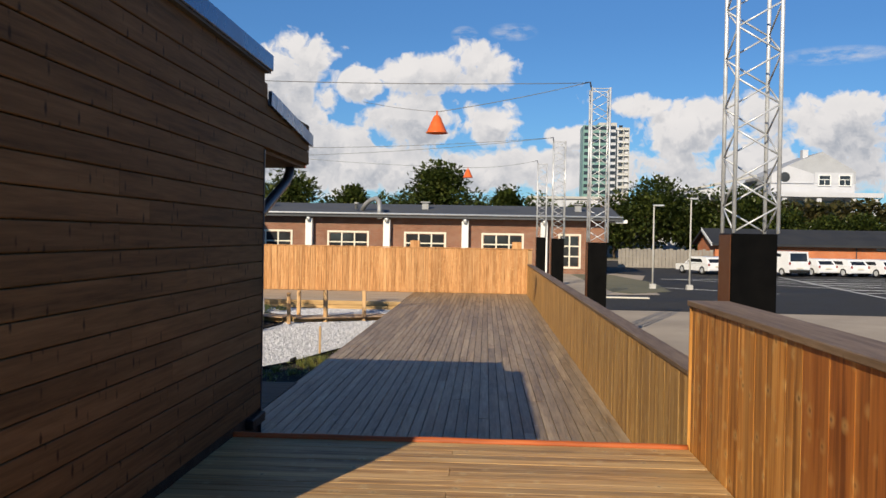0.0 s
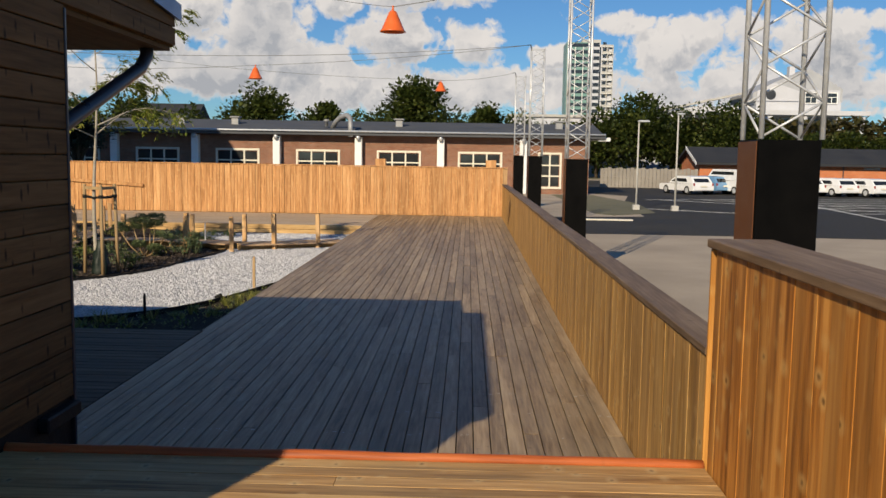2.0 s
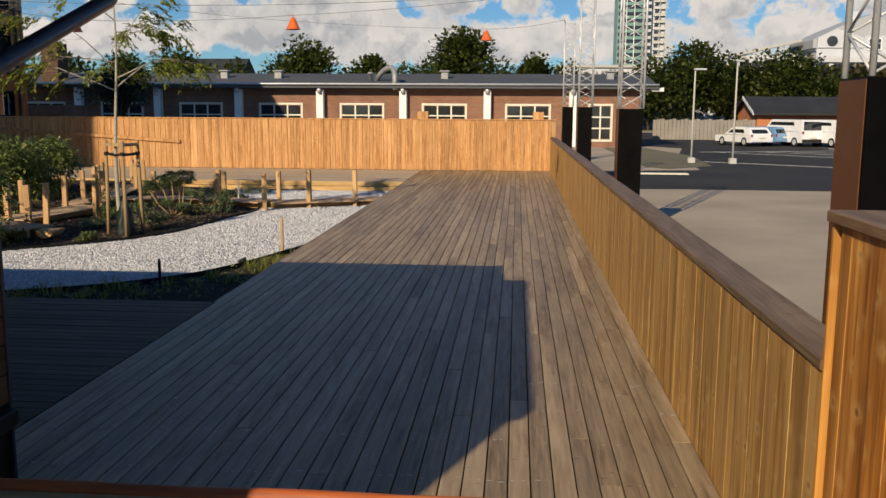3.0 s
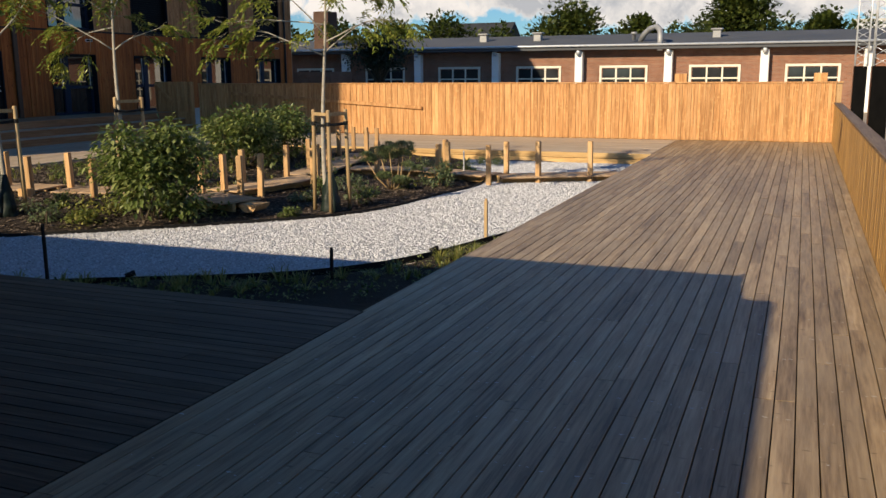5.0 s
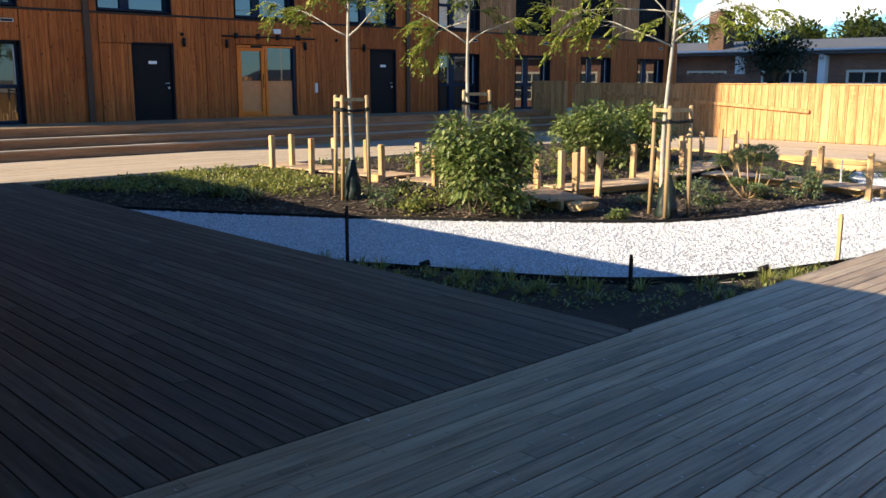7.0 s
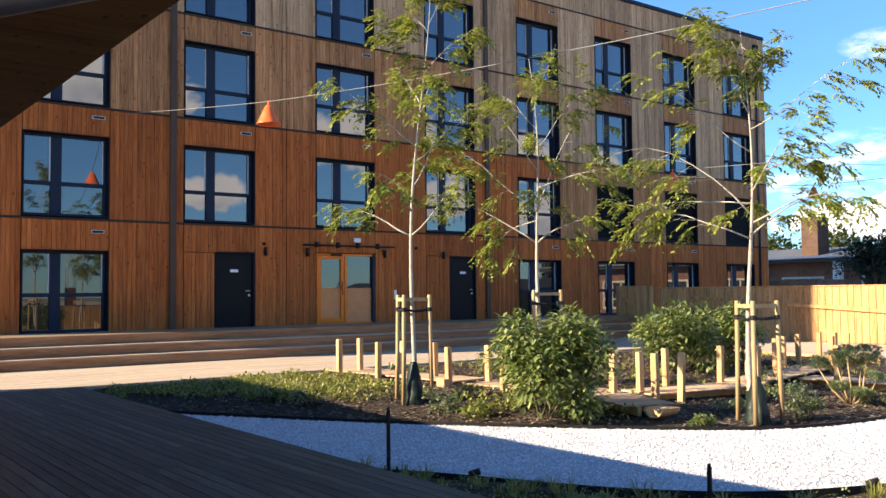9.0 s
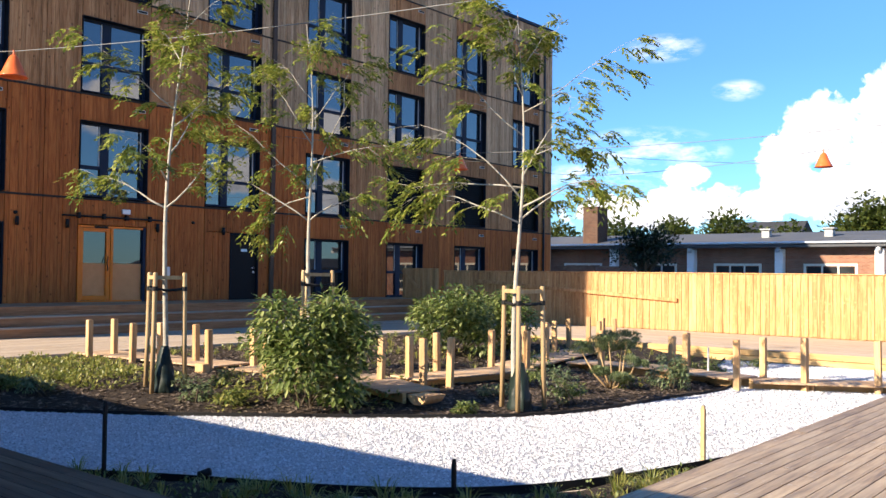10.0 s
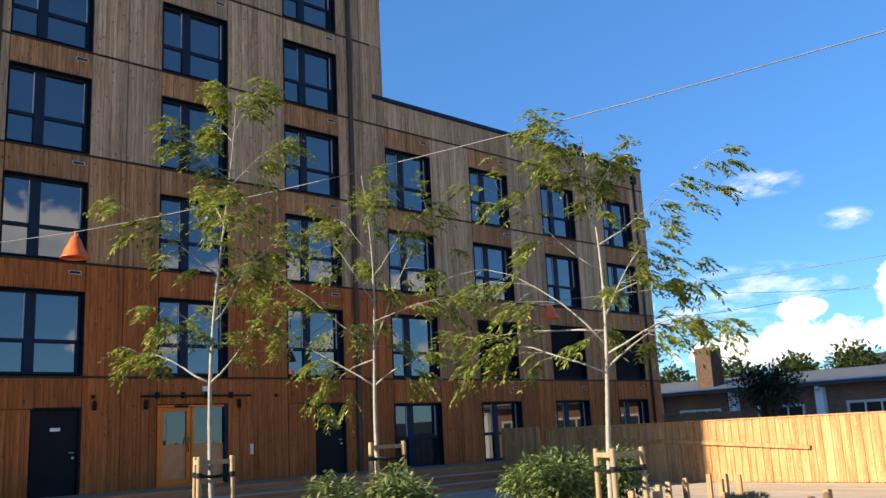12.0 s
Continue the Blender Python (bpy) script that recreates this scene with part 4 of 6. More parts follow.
def along(points, n):
    """Even steps along a bent line, rounded by averaging."""
    pts = [Vector((*p, 0)) for p in points]
    for _ in range(3):
        q = [pts[0]]
        for a, b in zip(pts, pts[1:]):
            q += [a * 0.75 + b * 0.25, a * 0.25 + b * 0.75]
        pts = q + [pts[-1]]
    lens = [0.0]
    for a, b in zip(pts, pts[1:]):
        lens.append(lens[-1] + (b - a).length)
    out = []
    for k in range(n + 1):
        s = lens[-1] * k / n
        i = max(j for j in range(len(lens)) if lens[j] <= s + 1e-9)
        i = min(i, len(pts) - 2)
        f = (s - lens[i]) / max(lens[i + 1] - lens[i], 1e-9)
        out.append(pts[i].lerp(pts[i + 1], f))
    return out


far_line, near_line = along(FAR_EDGE, 90), along(NEAR_EDGE, 60)
GRAVEL = -0.26
outline = [(p.x, p.y) for p in far_line] + [(-2.155, 29.1)] + [(p.x, p.y) for p in reversed(near_line)]


def inside(x, y, poly):
    hit = False
    for (x0, y0), (x1, y1) in zip(poly, poly[1:] + poly[:1]):
        if (y0 > y) != (y1 > y) and x < (x1 - x0) * (y - y0) / (y1 - y0) + x0:
            hit = not hit
    return hit


def far_gap(x, y):
    return min((p.x - x) ** 2 + (p.y - y) ** 2 for p in far_line) ** 0.5


def soil_z(x, y):
    z = -0.275
    if not inside(x, y, outline) and x < -4.7 and y > 13.2:
        z += 0.19 * smooth(0.2, 2.2, far_gap(x, y)) * smooth(-7.0, -10.5, x)
        z += 0.03 * smooth(0.1, 0.5, far_gap(x, y))
    return z


def soil_sheet():
    g = Geo()
    xs, ys = np.linspace(-15.38, -2.15, 67), np.linspace(13.065, 29.145, 81)
    for y in ys:
        for x in xs:
            bump_ = 0.02 * noise.noise((x * 2.3, y * 2.3, 0)) + 0.012 * noise.noise((x * 7, y * 7, 3))
            low = -0.04 if inside(x, y, outline) else 0.0
            g.v.append((x, y, soil_z(x, y) + bump_ + low))
    n = len(xs)
    g.f = [(j * n + i, j * n + i + 1, (j + 1) * n + i + 1, (j + 1) * n + i) for j in range(len(ys) - 1) for i in range(n - 1)]
    return g


soil = structure("soil_bed", soil_sheet(), "soil", "dark bark mulch over garden soil", "garden bed", fix=False)
gravel = structure("gravel_path", sheet(outline, GRAVEL, 0.04), "gravel_bed", "pale grey crushed gravel path", "path")


def stones(rng, count, region, size):
    """Crushed stones: small irregular tetrahedra and boxes in one mesh."""
    g = Geo()
    k = 0
    while k < count:
        x, y = rng.uniform(region[0], region[1]), rng.uniform(region[2], region[3])
        if not inside(x, y, outline):
            continue
        k += 1
        s = size * rng.uniform(0.6, 1.3)
        a = rng.uniform(0, 6.28)
        v = []
        for i in range(4):
            b = a + i * 1.57 + rng.uniform(-0.4, 0.4)
            v.append((x + math.cos(b) * s, y + math.sin(b) * s * 0.8, GRAVEL - 0.003))
        for i in range(3):
            b = a + i * 2.1 + rng.uniform(-0.4, 0.4)
            v.append((x + math.cos(b) * s * 0.55, y + math.sin(b) * s * 0.5, GRAVEL + s * rng.uniform(0.3, 0.9)))
        g.add(v, [(4, 5, 6), (0, 1, 4), (1, 5, 4), (1, 2, 5), (2, 6, 5), (2, 3, 6), (3, 4, 6), (3, 0, 4)])
    return g


def island_stone(name, cols):
    m, t, b = material(name, 0.8, spec=0.3)
    r = t.node("NewGeometry").outputs["Random Per Island"]
    t.link(t.ramp(r, (0.05, cols[0]), (0.5, cols[1]), (0.95, cols[2])), b.inputs["Base Color"])
    return m


MAT["stones"] = island_stone("crushed_stones", ((0.29, 0.295, 0.31), (0.46, 0.455, 0.485), (0.60, 0.61, 0.635)))
MAT["chips"] = island_stone("bark_chips", ((0.025, 0.017, 0.012), (0.085, 0.060, 0.044), (0.21, 0.16, 0.12)))
srng = random.Random(8)
tagged(part("gravel_stones", stones(srng, 42000, (-13.2, -2.2, 13.1, 29.0), 0.0165), "stones", fix=False), "loose pale crushed stones lying on the path", "gravel", kind="stuff")


def chips(rng, count):
    g = Geo()
    k = 0
    while k < count:
        x, y = rng.uniform(-15.3, -2.2), rng.uniform(13.1, 27.5)
        if inside(x, y, outline) or x > -4.4 or (x > -8.0 and y < 15.6):
            continue
        k += 1
        z = soil_z(x, y) + 0.012
        a, l, w = rng.uniform(0, 6.28), rng.uniform(0.02, 0.06), rng.uniform(0.008, 0.02)
        c, s = math.cos(a), math.sin(a)
        t0, t1 = rng.uniform(-0.01, 0.02), rng.uniform(-0.01, 0.02)
        v = [(x - c * l - s * w, y - s * l + c * w, z + t0), (x - c * l + s * w, y - s * l - c * w, z + t0 + 0.006), (x + c * l + s * w, y + s * l - c * w, z + t1), (x + c * l - s * w, y + s * l + c * w, z + t1 + 0.006)]
        g.add(v, [(0, 1, 2, 3)])
    return g


tagged(part("bark_chips", chips(srng, 20000), "chips", fix=False), "brown bark chips scattered over the beds", "bark mulch", kind="stuff")


def edging(line, name):
    g = Geo()
    n = len(line)
    for i, p in enumerate(line):
        d = (line[min(i + 1, n - 1)] - line[max(i - 1, 0)]).normalized()
        s = Vector((-d.y, d.x, 0)) * 0.006
        for q, z in ((p - s, -0.32), (p + s, -0.32), (p + s, GRAVEL + 0.05), (p - s, GRAVEL + 0.05)):
            g.v.append((q.x, q.y, z))
    for i in range(n - 1):
        for k in range(4):
            g.f.append((i * 4 + k, i * 4 + (k + 1) % 4, i * 4 + 4 + (k + 1) % 4, i * 4 + 4 + k))
    g.f += [(3, 2, 1, 0), tuple((n - 1) * 4 + k for k in range(4))]
    return structure(name, g, "black_plastic", "thin black edging strip of the gravel path", "edging")


edging(far_line, "edging_far")
edging(near_line, "edging_near")


def leaf_quad(g, p, d, up, length, width, fold=0.25):
    """A pointed leaf: two triangles pairs folded along the midrib."""
    side = d.cross(up)
    if side.length < 1e-4:
        side = Vector((1, 0, 0))
    side.normalize()
    nrm = side.cross(d).normalized()
    a, e = p, p + d * length
    m = p + d * length * 0.45
    g.add([a, m + side * width + nrm * width * fold, e, m - side * width + nrm * width * fold], [(0, 1, 2), (0, 2, 3)])


def rand_dir(rng):
    z, a = rng.uniform(-1, 1), rng.uniform(0, 6.28)
    r = (1 - z * z) ** 0.5
    return Vector((r * math.cos(a), r * math.sin(a), z))


def blades(g, rng, x, y, z, count, height, spread, width=0.008):
    """A tuft of bending grass blades."""
    for _ in range(count):
        a = rng.uniform(0, 6.28)
        h, o = height * rng.uniform(0.5, 1.15), spread * rng.uniform(0.3, 1.2)
        c, s = math.cos(a), math.sin(a)
        r = rng.uniform(0, 0.03)
        bx, by = x + c * r, y + s * r
        w = width * rng.uniform(0.7, 1.3)
        px, py = -s * w, c * w
        m = (bx + c * o * 0.4, by + s * o * 0.4, z + h * 0.7)
        e = (bx + c * o, by + s * o, z + h * rng.uniform(0.75, 1.0))
        g.add([(bx - px, by - py, z - 0.01), (bx + px, by + py, z - 0.01), (m[0] + px * 0.8, m[1] + py * 0.8, m[2]), (m[0] - px * 0.8, m[1] - py * 0.8, m[2]), e], [(0, 1, 2, 3), (3, 2, 4)])


grng = random.Random(14)
# tufts of the near bed between gravel and decks
for k in range(84):
    i = grng.randrange(2, 58) if k < 50 else grng.randrange(40, 60)
    p = near_line[i]
    x, y = p.x + grng.uniform(0.08, 0.8), p.y - grng.uniform(0.05, 0.55)
    if x > -2.25 or y < 13.2:
        continue
    g = Geo()
    blades(g, grng, 0, 0, 0, grng.randrange(14, 34), grng.uniform(0.06, 0.17), grng.uniform(0.10, 0.22), 0.005)
    tagged(part("grass_tuft", g, "grass", fix=False, loc=(x, y, soil_z(x, y))), "green tuft of narrow sedge in dark soil", "grass", "tufts of the near bed")
for k in range(24):
    p = near_line[grng.randrange(2, 60)]
    x, y = p.x + grng.uniform(0.08, 0.35), p.y - grng.uniform(0.06, 0.3)
    if x > -2.22 or y < 13.15:
        continue
    g = Geo()
    blades(g, grng, 0, 0, 0, grng.randrange(14, 36), grng.uniform(0.10, 0.25), grng.uniform(0.14, 0.28), 0.005)
    tagged(part("grass_tuft", g, "grass", fix=False, loc=(x, y, soil_z(x, y))), "arching sedge tuft at the edge of the gravel", "grass", "tufts of the near bed")
g = Geo()
for k in range(140):
    p = near_line[grng.randrange(2, 59)]
    x, y = p.x + grng.uniform(0.1, 1.3), p.y - grng.uniform(0.1, 1.0)
    if x > -2.25 or y < 13.2:
        continue
    z = soil_z(x, y)
    for _ in range(12):
        d = rand_dir(grng)
        leaf_quad(g, Vector((x + d.x * 0.09, y + d.y * 0.09, z + 0.09 * abs(d.z) + 0.01)), (d + rand_dir(grng) * 0.5).normalized(), Vector((0, 0, 1)), grng.uniform(0.03, 0.06), 0.014)
tagged(part("low_herbs", g, "bush", fix=False), "low dark herbs in the near bed's soil", "ground cover", kind="stuff")
# sedge band by the terrace
g = Geo()
for k in range(560):
    x, y = grng.uniform(-15.1, -10.2), grng.uniform(13.4, 18.9)
    if inside(x, y, outline) or far_gap(x, y) < 1.0 + 0.3 * grng.random() or y > 17.7 or (x > -11.6 and grng.random() < 0.7):
        continue
    if (x + 10.45) ** 2 + (y - 16.5) ** 2 < 0.3:
        continue
    z = soil_z(x, y)
    blades(g, grng, x, y, z, 5, grng.uniform(0.08, 0.16), grng.uniform(0.08, 0.16), 0.008)
    r, h = grng.uniform(0.10, 0.20), grng.uniform(0.05, 0.13)
    for _ in range(26):
        d = rand_dir(grng)
        leaf_quad(g, Vector((x + d.x * r, y + d.y * r, z + h * (0.25 + 0.75 * abs(d.z)))), (d + rand_dir(grng) * 0.6 + Vector((0, 0, 0.2))).normalized(), Vector((0, 0, 1)) + rand_dir(grng) * 0.3, grng.uniform(0.04, 0.075), 0.020)
tagged(part("ground_cover", g, "grass", fix=False), "yellow-green low leafy plants massed along the terrace", "ground cover", kind="stuff")
g = Geo()
for k in range(330):
    x, y = grng.uniform(-15.2, -5.6), grng.uniform(19.3, 28.8)
    if inside(x, y, outline) or far_gap(x, y) < 0.5 or (x > -8.2 and y < 24.5 and grng.random() < 0.75):
        continue
    z = soil_z(x, y)
    blades(g, grng, x, y, z, 6, grng.uniform(0.08, 0.2), grng.uniform(0.06, 0.15), 0.009)
    for _ in range(8):
        d = rand_dir(grng)
        leaf_quad(g, Vector((x + d.x * 0.1, y + d.y * 0.1, z + 0.10 * abs(d.z) + 0.01)), (d + Vector((0, 0, 0.2))).normalized(), Vector((0, 0, 1)), grng.uniform(0.04, 0.07), 0.018)
tagged(part("low_herbs", g, "grass", fix=False), "low sparse herbs in the mulch", "ground cover", kind="stuff")


def shrub(name, label, loc, rx, ry, h, leaves, size, mat, seed, lobes=9, stems=7, category="shrub"):
    """Stems and a crown of single leaves, gathered in uneven lobes."""
    rng = random.Random(seed)
    ob = thing(name, label, category, loc)
    g = Geo()
    cl = []
    for _ in range(lobes):
        a, r = rng.uniform(0, 6.28), rng.uniform(0.1, 0.75) ** 0.7
        up = rng.uniform(0.16, 0.78)
        r *= max(0.25, 1 - ((up - 0.42) / 0.46) ** 2) ** 0.5
        cl.append((Vector((rx * r * math.cos(a), ry * r * math.sin(a), h * up)), rng.uniform(0.24, 0.44)))
    for _ in range(leaves):
        c, r = rng.choice(cl)
        d = rand_dir(rng)
        rad = r * rng.uniform(0.55, 1.1)
        p = c + Vector((d.x * rad * rx, d.y * rad * ry, d.z * rad * h * 0.62))
        if p.z < 0.03 * h:
            p.z = 0.03 * h + rng.random() * 0.1
        q = (Vector((d.x, d.y, d.z * 0.4)) + rand_dir(rng) * 0.7 + Vector((0, 0, -0.35))).normalized()
        leaf_quad(g, p, q, Vector((0, 0, 1)) + rand_dir(rng) * 0.35, size * rng.uniform(0.7, 1.3), size * 0.25)
    s = Geo()
    for i in range(stems):
        c, r = cl[i % len(cl)]
        b = Vector((rng.uniform(-0.12, 0.12), rng.uniform(-0.12, 0.12), -0.04))
        s.tube([b, b.lerp(c, 0.5) + Vector((0, 0, 0.06)), c + Vector((0, 0, h * 0.1))], [0.014, 0.01, 0.004], 6)
    part("branching", s, "trunk", ob, "brown stems", True, fix=False)
    part("crown", g, mat, ob, fix=False)
    return ob


def at_soil(x, y):
    return (x, y, soil_z(x, y))


shrub("bush", "large leafy green bush beside the gravel path", at_soil(-8.2, 17.6), 1.08, 1.0, 1.66, 5600, 0.118, "bush", 1, 26, 9, "bush")
shrub("bush", "leafy green bush behind the boardwalk posts", at_soil(-10.55, 23.85), 1.15, 1.1, 1.52, 3800, 0.13, "bush", 2, 20, 8, "bush")
shrub("bush", "leafy green bush near the tied tree", at_soil(-10.7, 25.8), 1.05, 0.95, 1.45, 2900, 0.13, "bush", 3, 16, 8, "bush")
lows = [(-9.55, 16.75, 0.34, 0.34), (-9.0, 16.95, 0.26, 0.24), (-6.35, 18.75, 0.20, 0.18), (-11.4, 15.5, 0.34, 0.3), (-12.2, 15.2, 0.3, 0.28), (-5.75, 20.5, 0.34, 0.4), (-6.4, 21.2, 0.42, 0.42),
        (-7.3, 21.6, 0.4, 0.36), (-5.9, 22.7, 0.36, 0.34), (-7.0, 20.3, 0.3, 0.3), (-10.1, 17.6, 0.3, 0.3), (-5.7, 25.6, 0.5, 0.45), (-6.7, 25.6, 0.45, 0.42), (-6.0, 28.0, 0.4, 0.3), (-8.2, 23.0, 0.4, 0.4), (-11.4, 20.9, 0.4, 0.4), (-13.0, 20.5, 0.4, 0.35)]
for i, (x, y, r, h) in enumerate(lows):
    shrub("low_shrub", "low dark green shrub planted in bark mulch", at_soil(x, y), r, r, h, 420, 0.06, "bush" if i % 3 else "pine", 30 + i, 5, 3)


def cloud_pine(loc, seed):
    """A small multi-stemmed pine with rounded tufts on bare pinkish stems."""
    rng = random.Random(seed)
    ob = thing("dwarf_pine", "small multi-stemmed pine with rounded green tufts", "pine", loc)
    s, g = Geo(), Geo()
    tufts = [(-0.56, -0.05, 0.60, 0.25), (-0.30, 0.10, 0.66, 0.27), (-0.02, -0.05, 0.76, 0.30), (0.22, 0.12, 0.78, 0.29), (0.44, 0.02, 0.44, 0.23), (0.02, 0.32, 0.64, 0.26), (-0.02, -0.34, 0.28, 0.16), (0.32, -0.30, 0.20, 0.17)]
    for x, y, z, r in tufts:
        s.tube([(x * 0.10, y * 0.10, -0.03), (x * 0.62 + 0.04, y * 0.6, z * 0.35), (x, y, z)], [0.019, 0.014, 0.008], 6)
        knobs = [Vector((x, y, z)) + Vector((u.x, u.y, u.z * 0.55)) * r * 0.62 for u in (rand_dir(rng) for _ in range(9))]
        for _ in range(1500):
            d = rand_dir(rng)
            d.z = abs(d.z) * 1.0 - 0.25
            p = rng.choice(knobs) + Vector((d.x, d.y, d.z * 0.8)) * r * 0.46 * rng.uniform(0.7, 1.05)
            leaf_quad(g, p, (d + Vector((0, 0, 0.6)) + rand_dir(rng) * 0.35).normalized(), Vector((0.3, 0.2, 1)), 0.050, 0.0065)
    part("branching", s, "stake", ob, "bare pinkish stems", True, fix=False)
    part("needle_crown", g, "pine", ob, fix=False)
    return ob


# low yellowish plants round the large bush
g = Geo()
for k in range(70):
    a, q = grng.uniform(0, 6.28), grng.uniform(0.75, 1.5)
    x, y = -8.2 + q * math.cos(a), 17.5 + q * 0.9 * math.sin(a)
    if inside(x, y, outline) or far_gap(x, y) < 0.25:
        continue
    z = soil_z(x, y)
    for _ in range(24):
        d = rand_dir(grng)
        leaf_quad(g, Vector((x + d.x * 0.16, y + d.y * 0.16, z + 0.20 * abs(d.z) + 0.01)), (d + rand_dir(grng) * 0.5).normalized(), Vector((0, 0, 1)), grng.uniform(0.05, 0.085), 0.022)
tagged(part("ground_cover", g, "grass", fix=False), "yellow-green leafy plants round the large bush", "ground cover", kind="stuff")

cloud_pine(at_soil(-6.3, 22.6), 4)
shrub("dwarf_pine", "dark rounded dwarf pine in the mulch", at_soil(-5.55, 23.1), 0.34, 0.34, 0.75, 900, 0.07, "pine", 77, 6, 4, "pine")


# young trees, staked and tied
def young_tree(loc, height, seed, lean, limbs, bag, feet):
    rng = random.Random(seed)
    ob = thing("young_tree", "slender pale-barked young tree with feathery leaves", "tree", loc, "staked young trees")
    s, g = Geo(), Geo()
    lean = Vector(lean)

    def trunk_at(f):
        return Vector((lean.x * f * f + 0.05 * math.sin(f * 7 + seed), lean.y * f * f + 0.05 * math.cos(f * 6 + seed), height * f))

    s.tube([trunk_at(f) for f in np.linspace(-0.02, 1, 16)], [0.040 * (1 - max(f, 0)) ** 1.1 + 0.004 for f in np.linspace(-0.02, 1, 16)], 10)

    def frond(p, d, length):
        """A drooping pinnate leaf."""
        d = Vector((d.x, d.y, d.z * 0.5)).normalized()
        n = 6
        side = d.cross(Vector((0, 0, 1)))
        side = side.normalized() if side.length > 1e-3 else Vector((1, 0, 0))
        for i in range(1, n + 1):
            f = i / n
            q = p + d * length * f + Vector((0, 0, -0.55 * length * f * f))
            for sg in (-1, 1):
                if rng.random() < 0.15:
                    continue
                w = (side * sg * 0.8 + d * 0.7 + Vector((0, 0, -0.55)) + rand_dir(rng) * 0.35).normalized()
                leaf_quad(g, q, w, Vector((0, 0, 1)) + rand_dir(rng) * 0.4, 0.098 * rng.uniform(0.7, 1.25), 0.0185)

    def twig(p, d, length, n, r):
        pts = [p]
        d = d.normalized()
        for i in range(4):
            d = (d + rand_dir(rng) * 0.28 + Vector((0, 0, -0.05))).normalized()
            pts.append(pts[-1] + d * length / 4)
        s.tube(pts, [r, r * 0.8, r * 0.6, r * 0.4, r * 0.2], 5)
        for k in range(n):
            f = rng.uniform(0.3, 1.0)
            i = min(int(f * 4), 3)
            q = pts[i].lerp(pts[i + 1], f * 4 - i)
            for _ in range(rng.choice((1, 2, 2))):
                frond(q, (rand_dir(rng) * 0.8 + d * 1.1), rng.uniform(0.18, 0.30))
        return pts

    for f, az, tilt, length in limbs:
        length *= 1.12
        p = trunk_at(f)
        a = radians(az)
        d = Vector((math.cos(a) * math.cos(radians(tilt)), math.sin(a) * math.cos(radians(tilt)), math.sin(radians(tilt))))
        pts = [p]
        e = d.copy()
        for i in range(5):
            e = (e + rand_dir(rng) * 0.16 + Vector((0, 0, 0.05 - 0.05 * i))).normalized()
            pts.append(pts[-1] + e * length / 5)
        thick = 0.016 * (1.15 - f) / 0.7
        s.tube(pts, [thick, thick * 0.85, thick * 0.68, thick * 0.5, thick * 0.33, 0.002], 6)
        for i in range(2, 6):
            for _ in range(2):
                twig(pts[i], (e + Vector((e.x, e.y, 0)) * 0.4 + rand_dir(rng) * 0.8), length * rng.uniform(0.24, 0.46), 4, 0.003)
    for k in range(12):
        f = rng.uniform(0.5, 1.0)
        twig(trunk_at(f), rand_dir(rng) + Vector((0, 0, 0.5)), rng.uniform(0.3, 0.6), 6, 0.004)
    part("trunk", s, "bark", ob, "pale slender trunk and limbs", True, fix=False)
    part("crown", g, "leaf", ob, fix=False)
    st = thing("tree_stakes", "round pale wooden stakes tied round a young tree", "tree stake", loc, "tree stakes")
    for x, y in feet:
        part("stake", Geo().tube([(x * 1.12, y * 1.12, -0.05), (x * 1.05, y * 1.05, 0.8), (x, y, 1.68), (x, y, 1.70)], [0.035, 0.034, 0.033, 0.028], 10), "stake", st, smooth=True)
    tie = Geo()
    pts = [Vector((x, y, 1.47)) for x, y in feet]
    for i in range(3):
        d = (pts[(i + 1) % 3] - pts[i])
        m = pts[i] + d * 0.5
        tie.tube([pts[i], pts[i] + d * 0.25 + Vector((0, 0, -0.02)), Vector((m.x * 0.6, m.y * 0.6, m.z - 0.03)), pts[i] + d * 0.75 + Vector((0, 0, -0.02)), pts[(i + 1) % 3]], 0.020, 6)
        tie.tube([pts[i] + Vector((0, 0, -0.035)), pts[i] + Vector((0, 0, 0.03))], 0.042, 10)
    part("tie", tie, "black_plastic", st, "black rubber tie")
    for i in range(2):
        cb = Geo()
        d = pts[i + 1] - pts[i]
        n = Vector((-d.y, d.x, 0)).normalized() * 0.012
        z0, z1 = 1.60, 1.655
        q = [pts[i] + n, pts[i] - n, pts[i + 1] - n, pts[i + 1] + n]
        cb.prism([(v.x * 1.02, v.y * 1.02) for v in q], "Z", z0, z1)
        part("crossbar", cb, "stake", st, "thin sawn crossbar")
    if bag:
        bg = Geo()
        rows = []
        for k in range(15):
            z = -0.02 + 0.66 * k / 14
            rows.append((z, 0.165 * (1 - (z / 0.78) ** 1.4 if z > 0 else 1.0) + 0.015))
        n = 20
        for z, r in rows:
            for k in range(n):
                a = 2 * math.pi * k / n
                fold = noise.noise((2.2 * math.cos(a), 2.2 * math.sin(a), z * 4.5 + seed * 3.0)) + 0.5 * noise.noise((5 * math.cos(a), 5 * math.sin(a), z * 11 + seed))
                rr = r * (1 + 0.34 * fold)
                bg.v.append((0.06 + rr * math.cos(a), rr * 0.8 * math.sin(a) - 0.02, z))
        for i in range(len(rows) - 1):
            for k in range(n):
                bg.f.append((i * n + k, i * n + (k + 1) % n, (i + 1) * n + (k + 1) % n, (i + 1) * n + k))
        bg.f.append(tuple((len(rows) - 1) * n + k for k in range(n)))
        tagged(part("watering_bag", bg, "bag", smooth=True, loc=loc), "dark green tree watering bag at the trunk", "watering bag")
    return ob


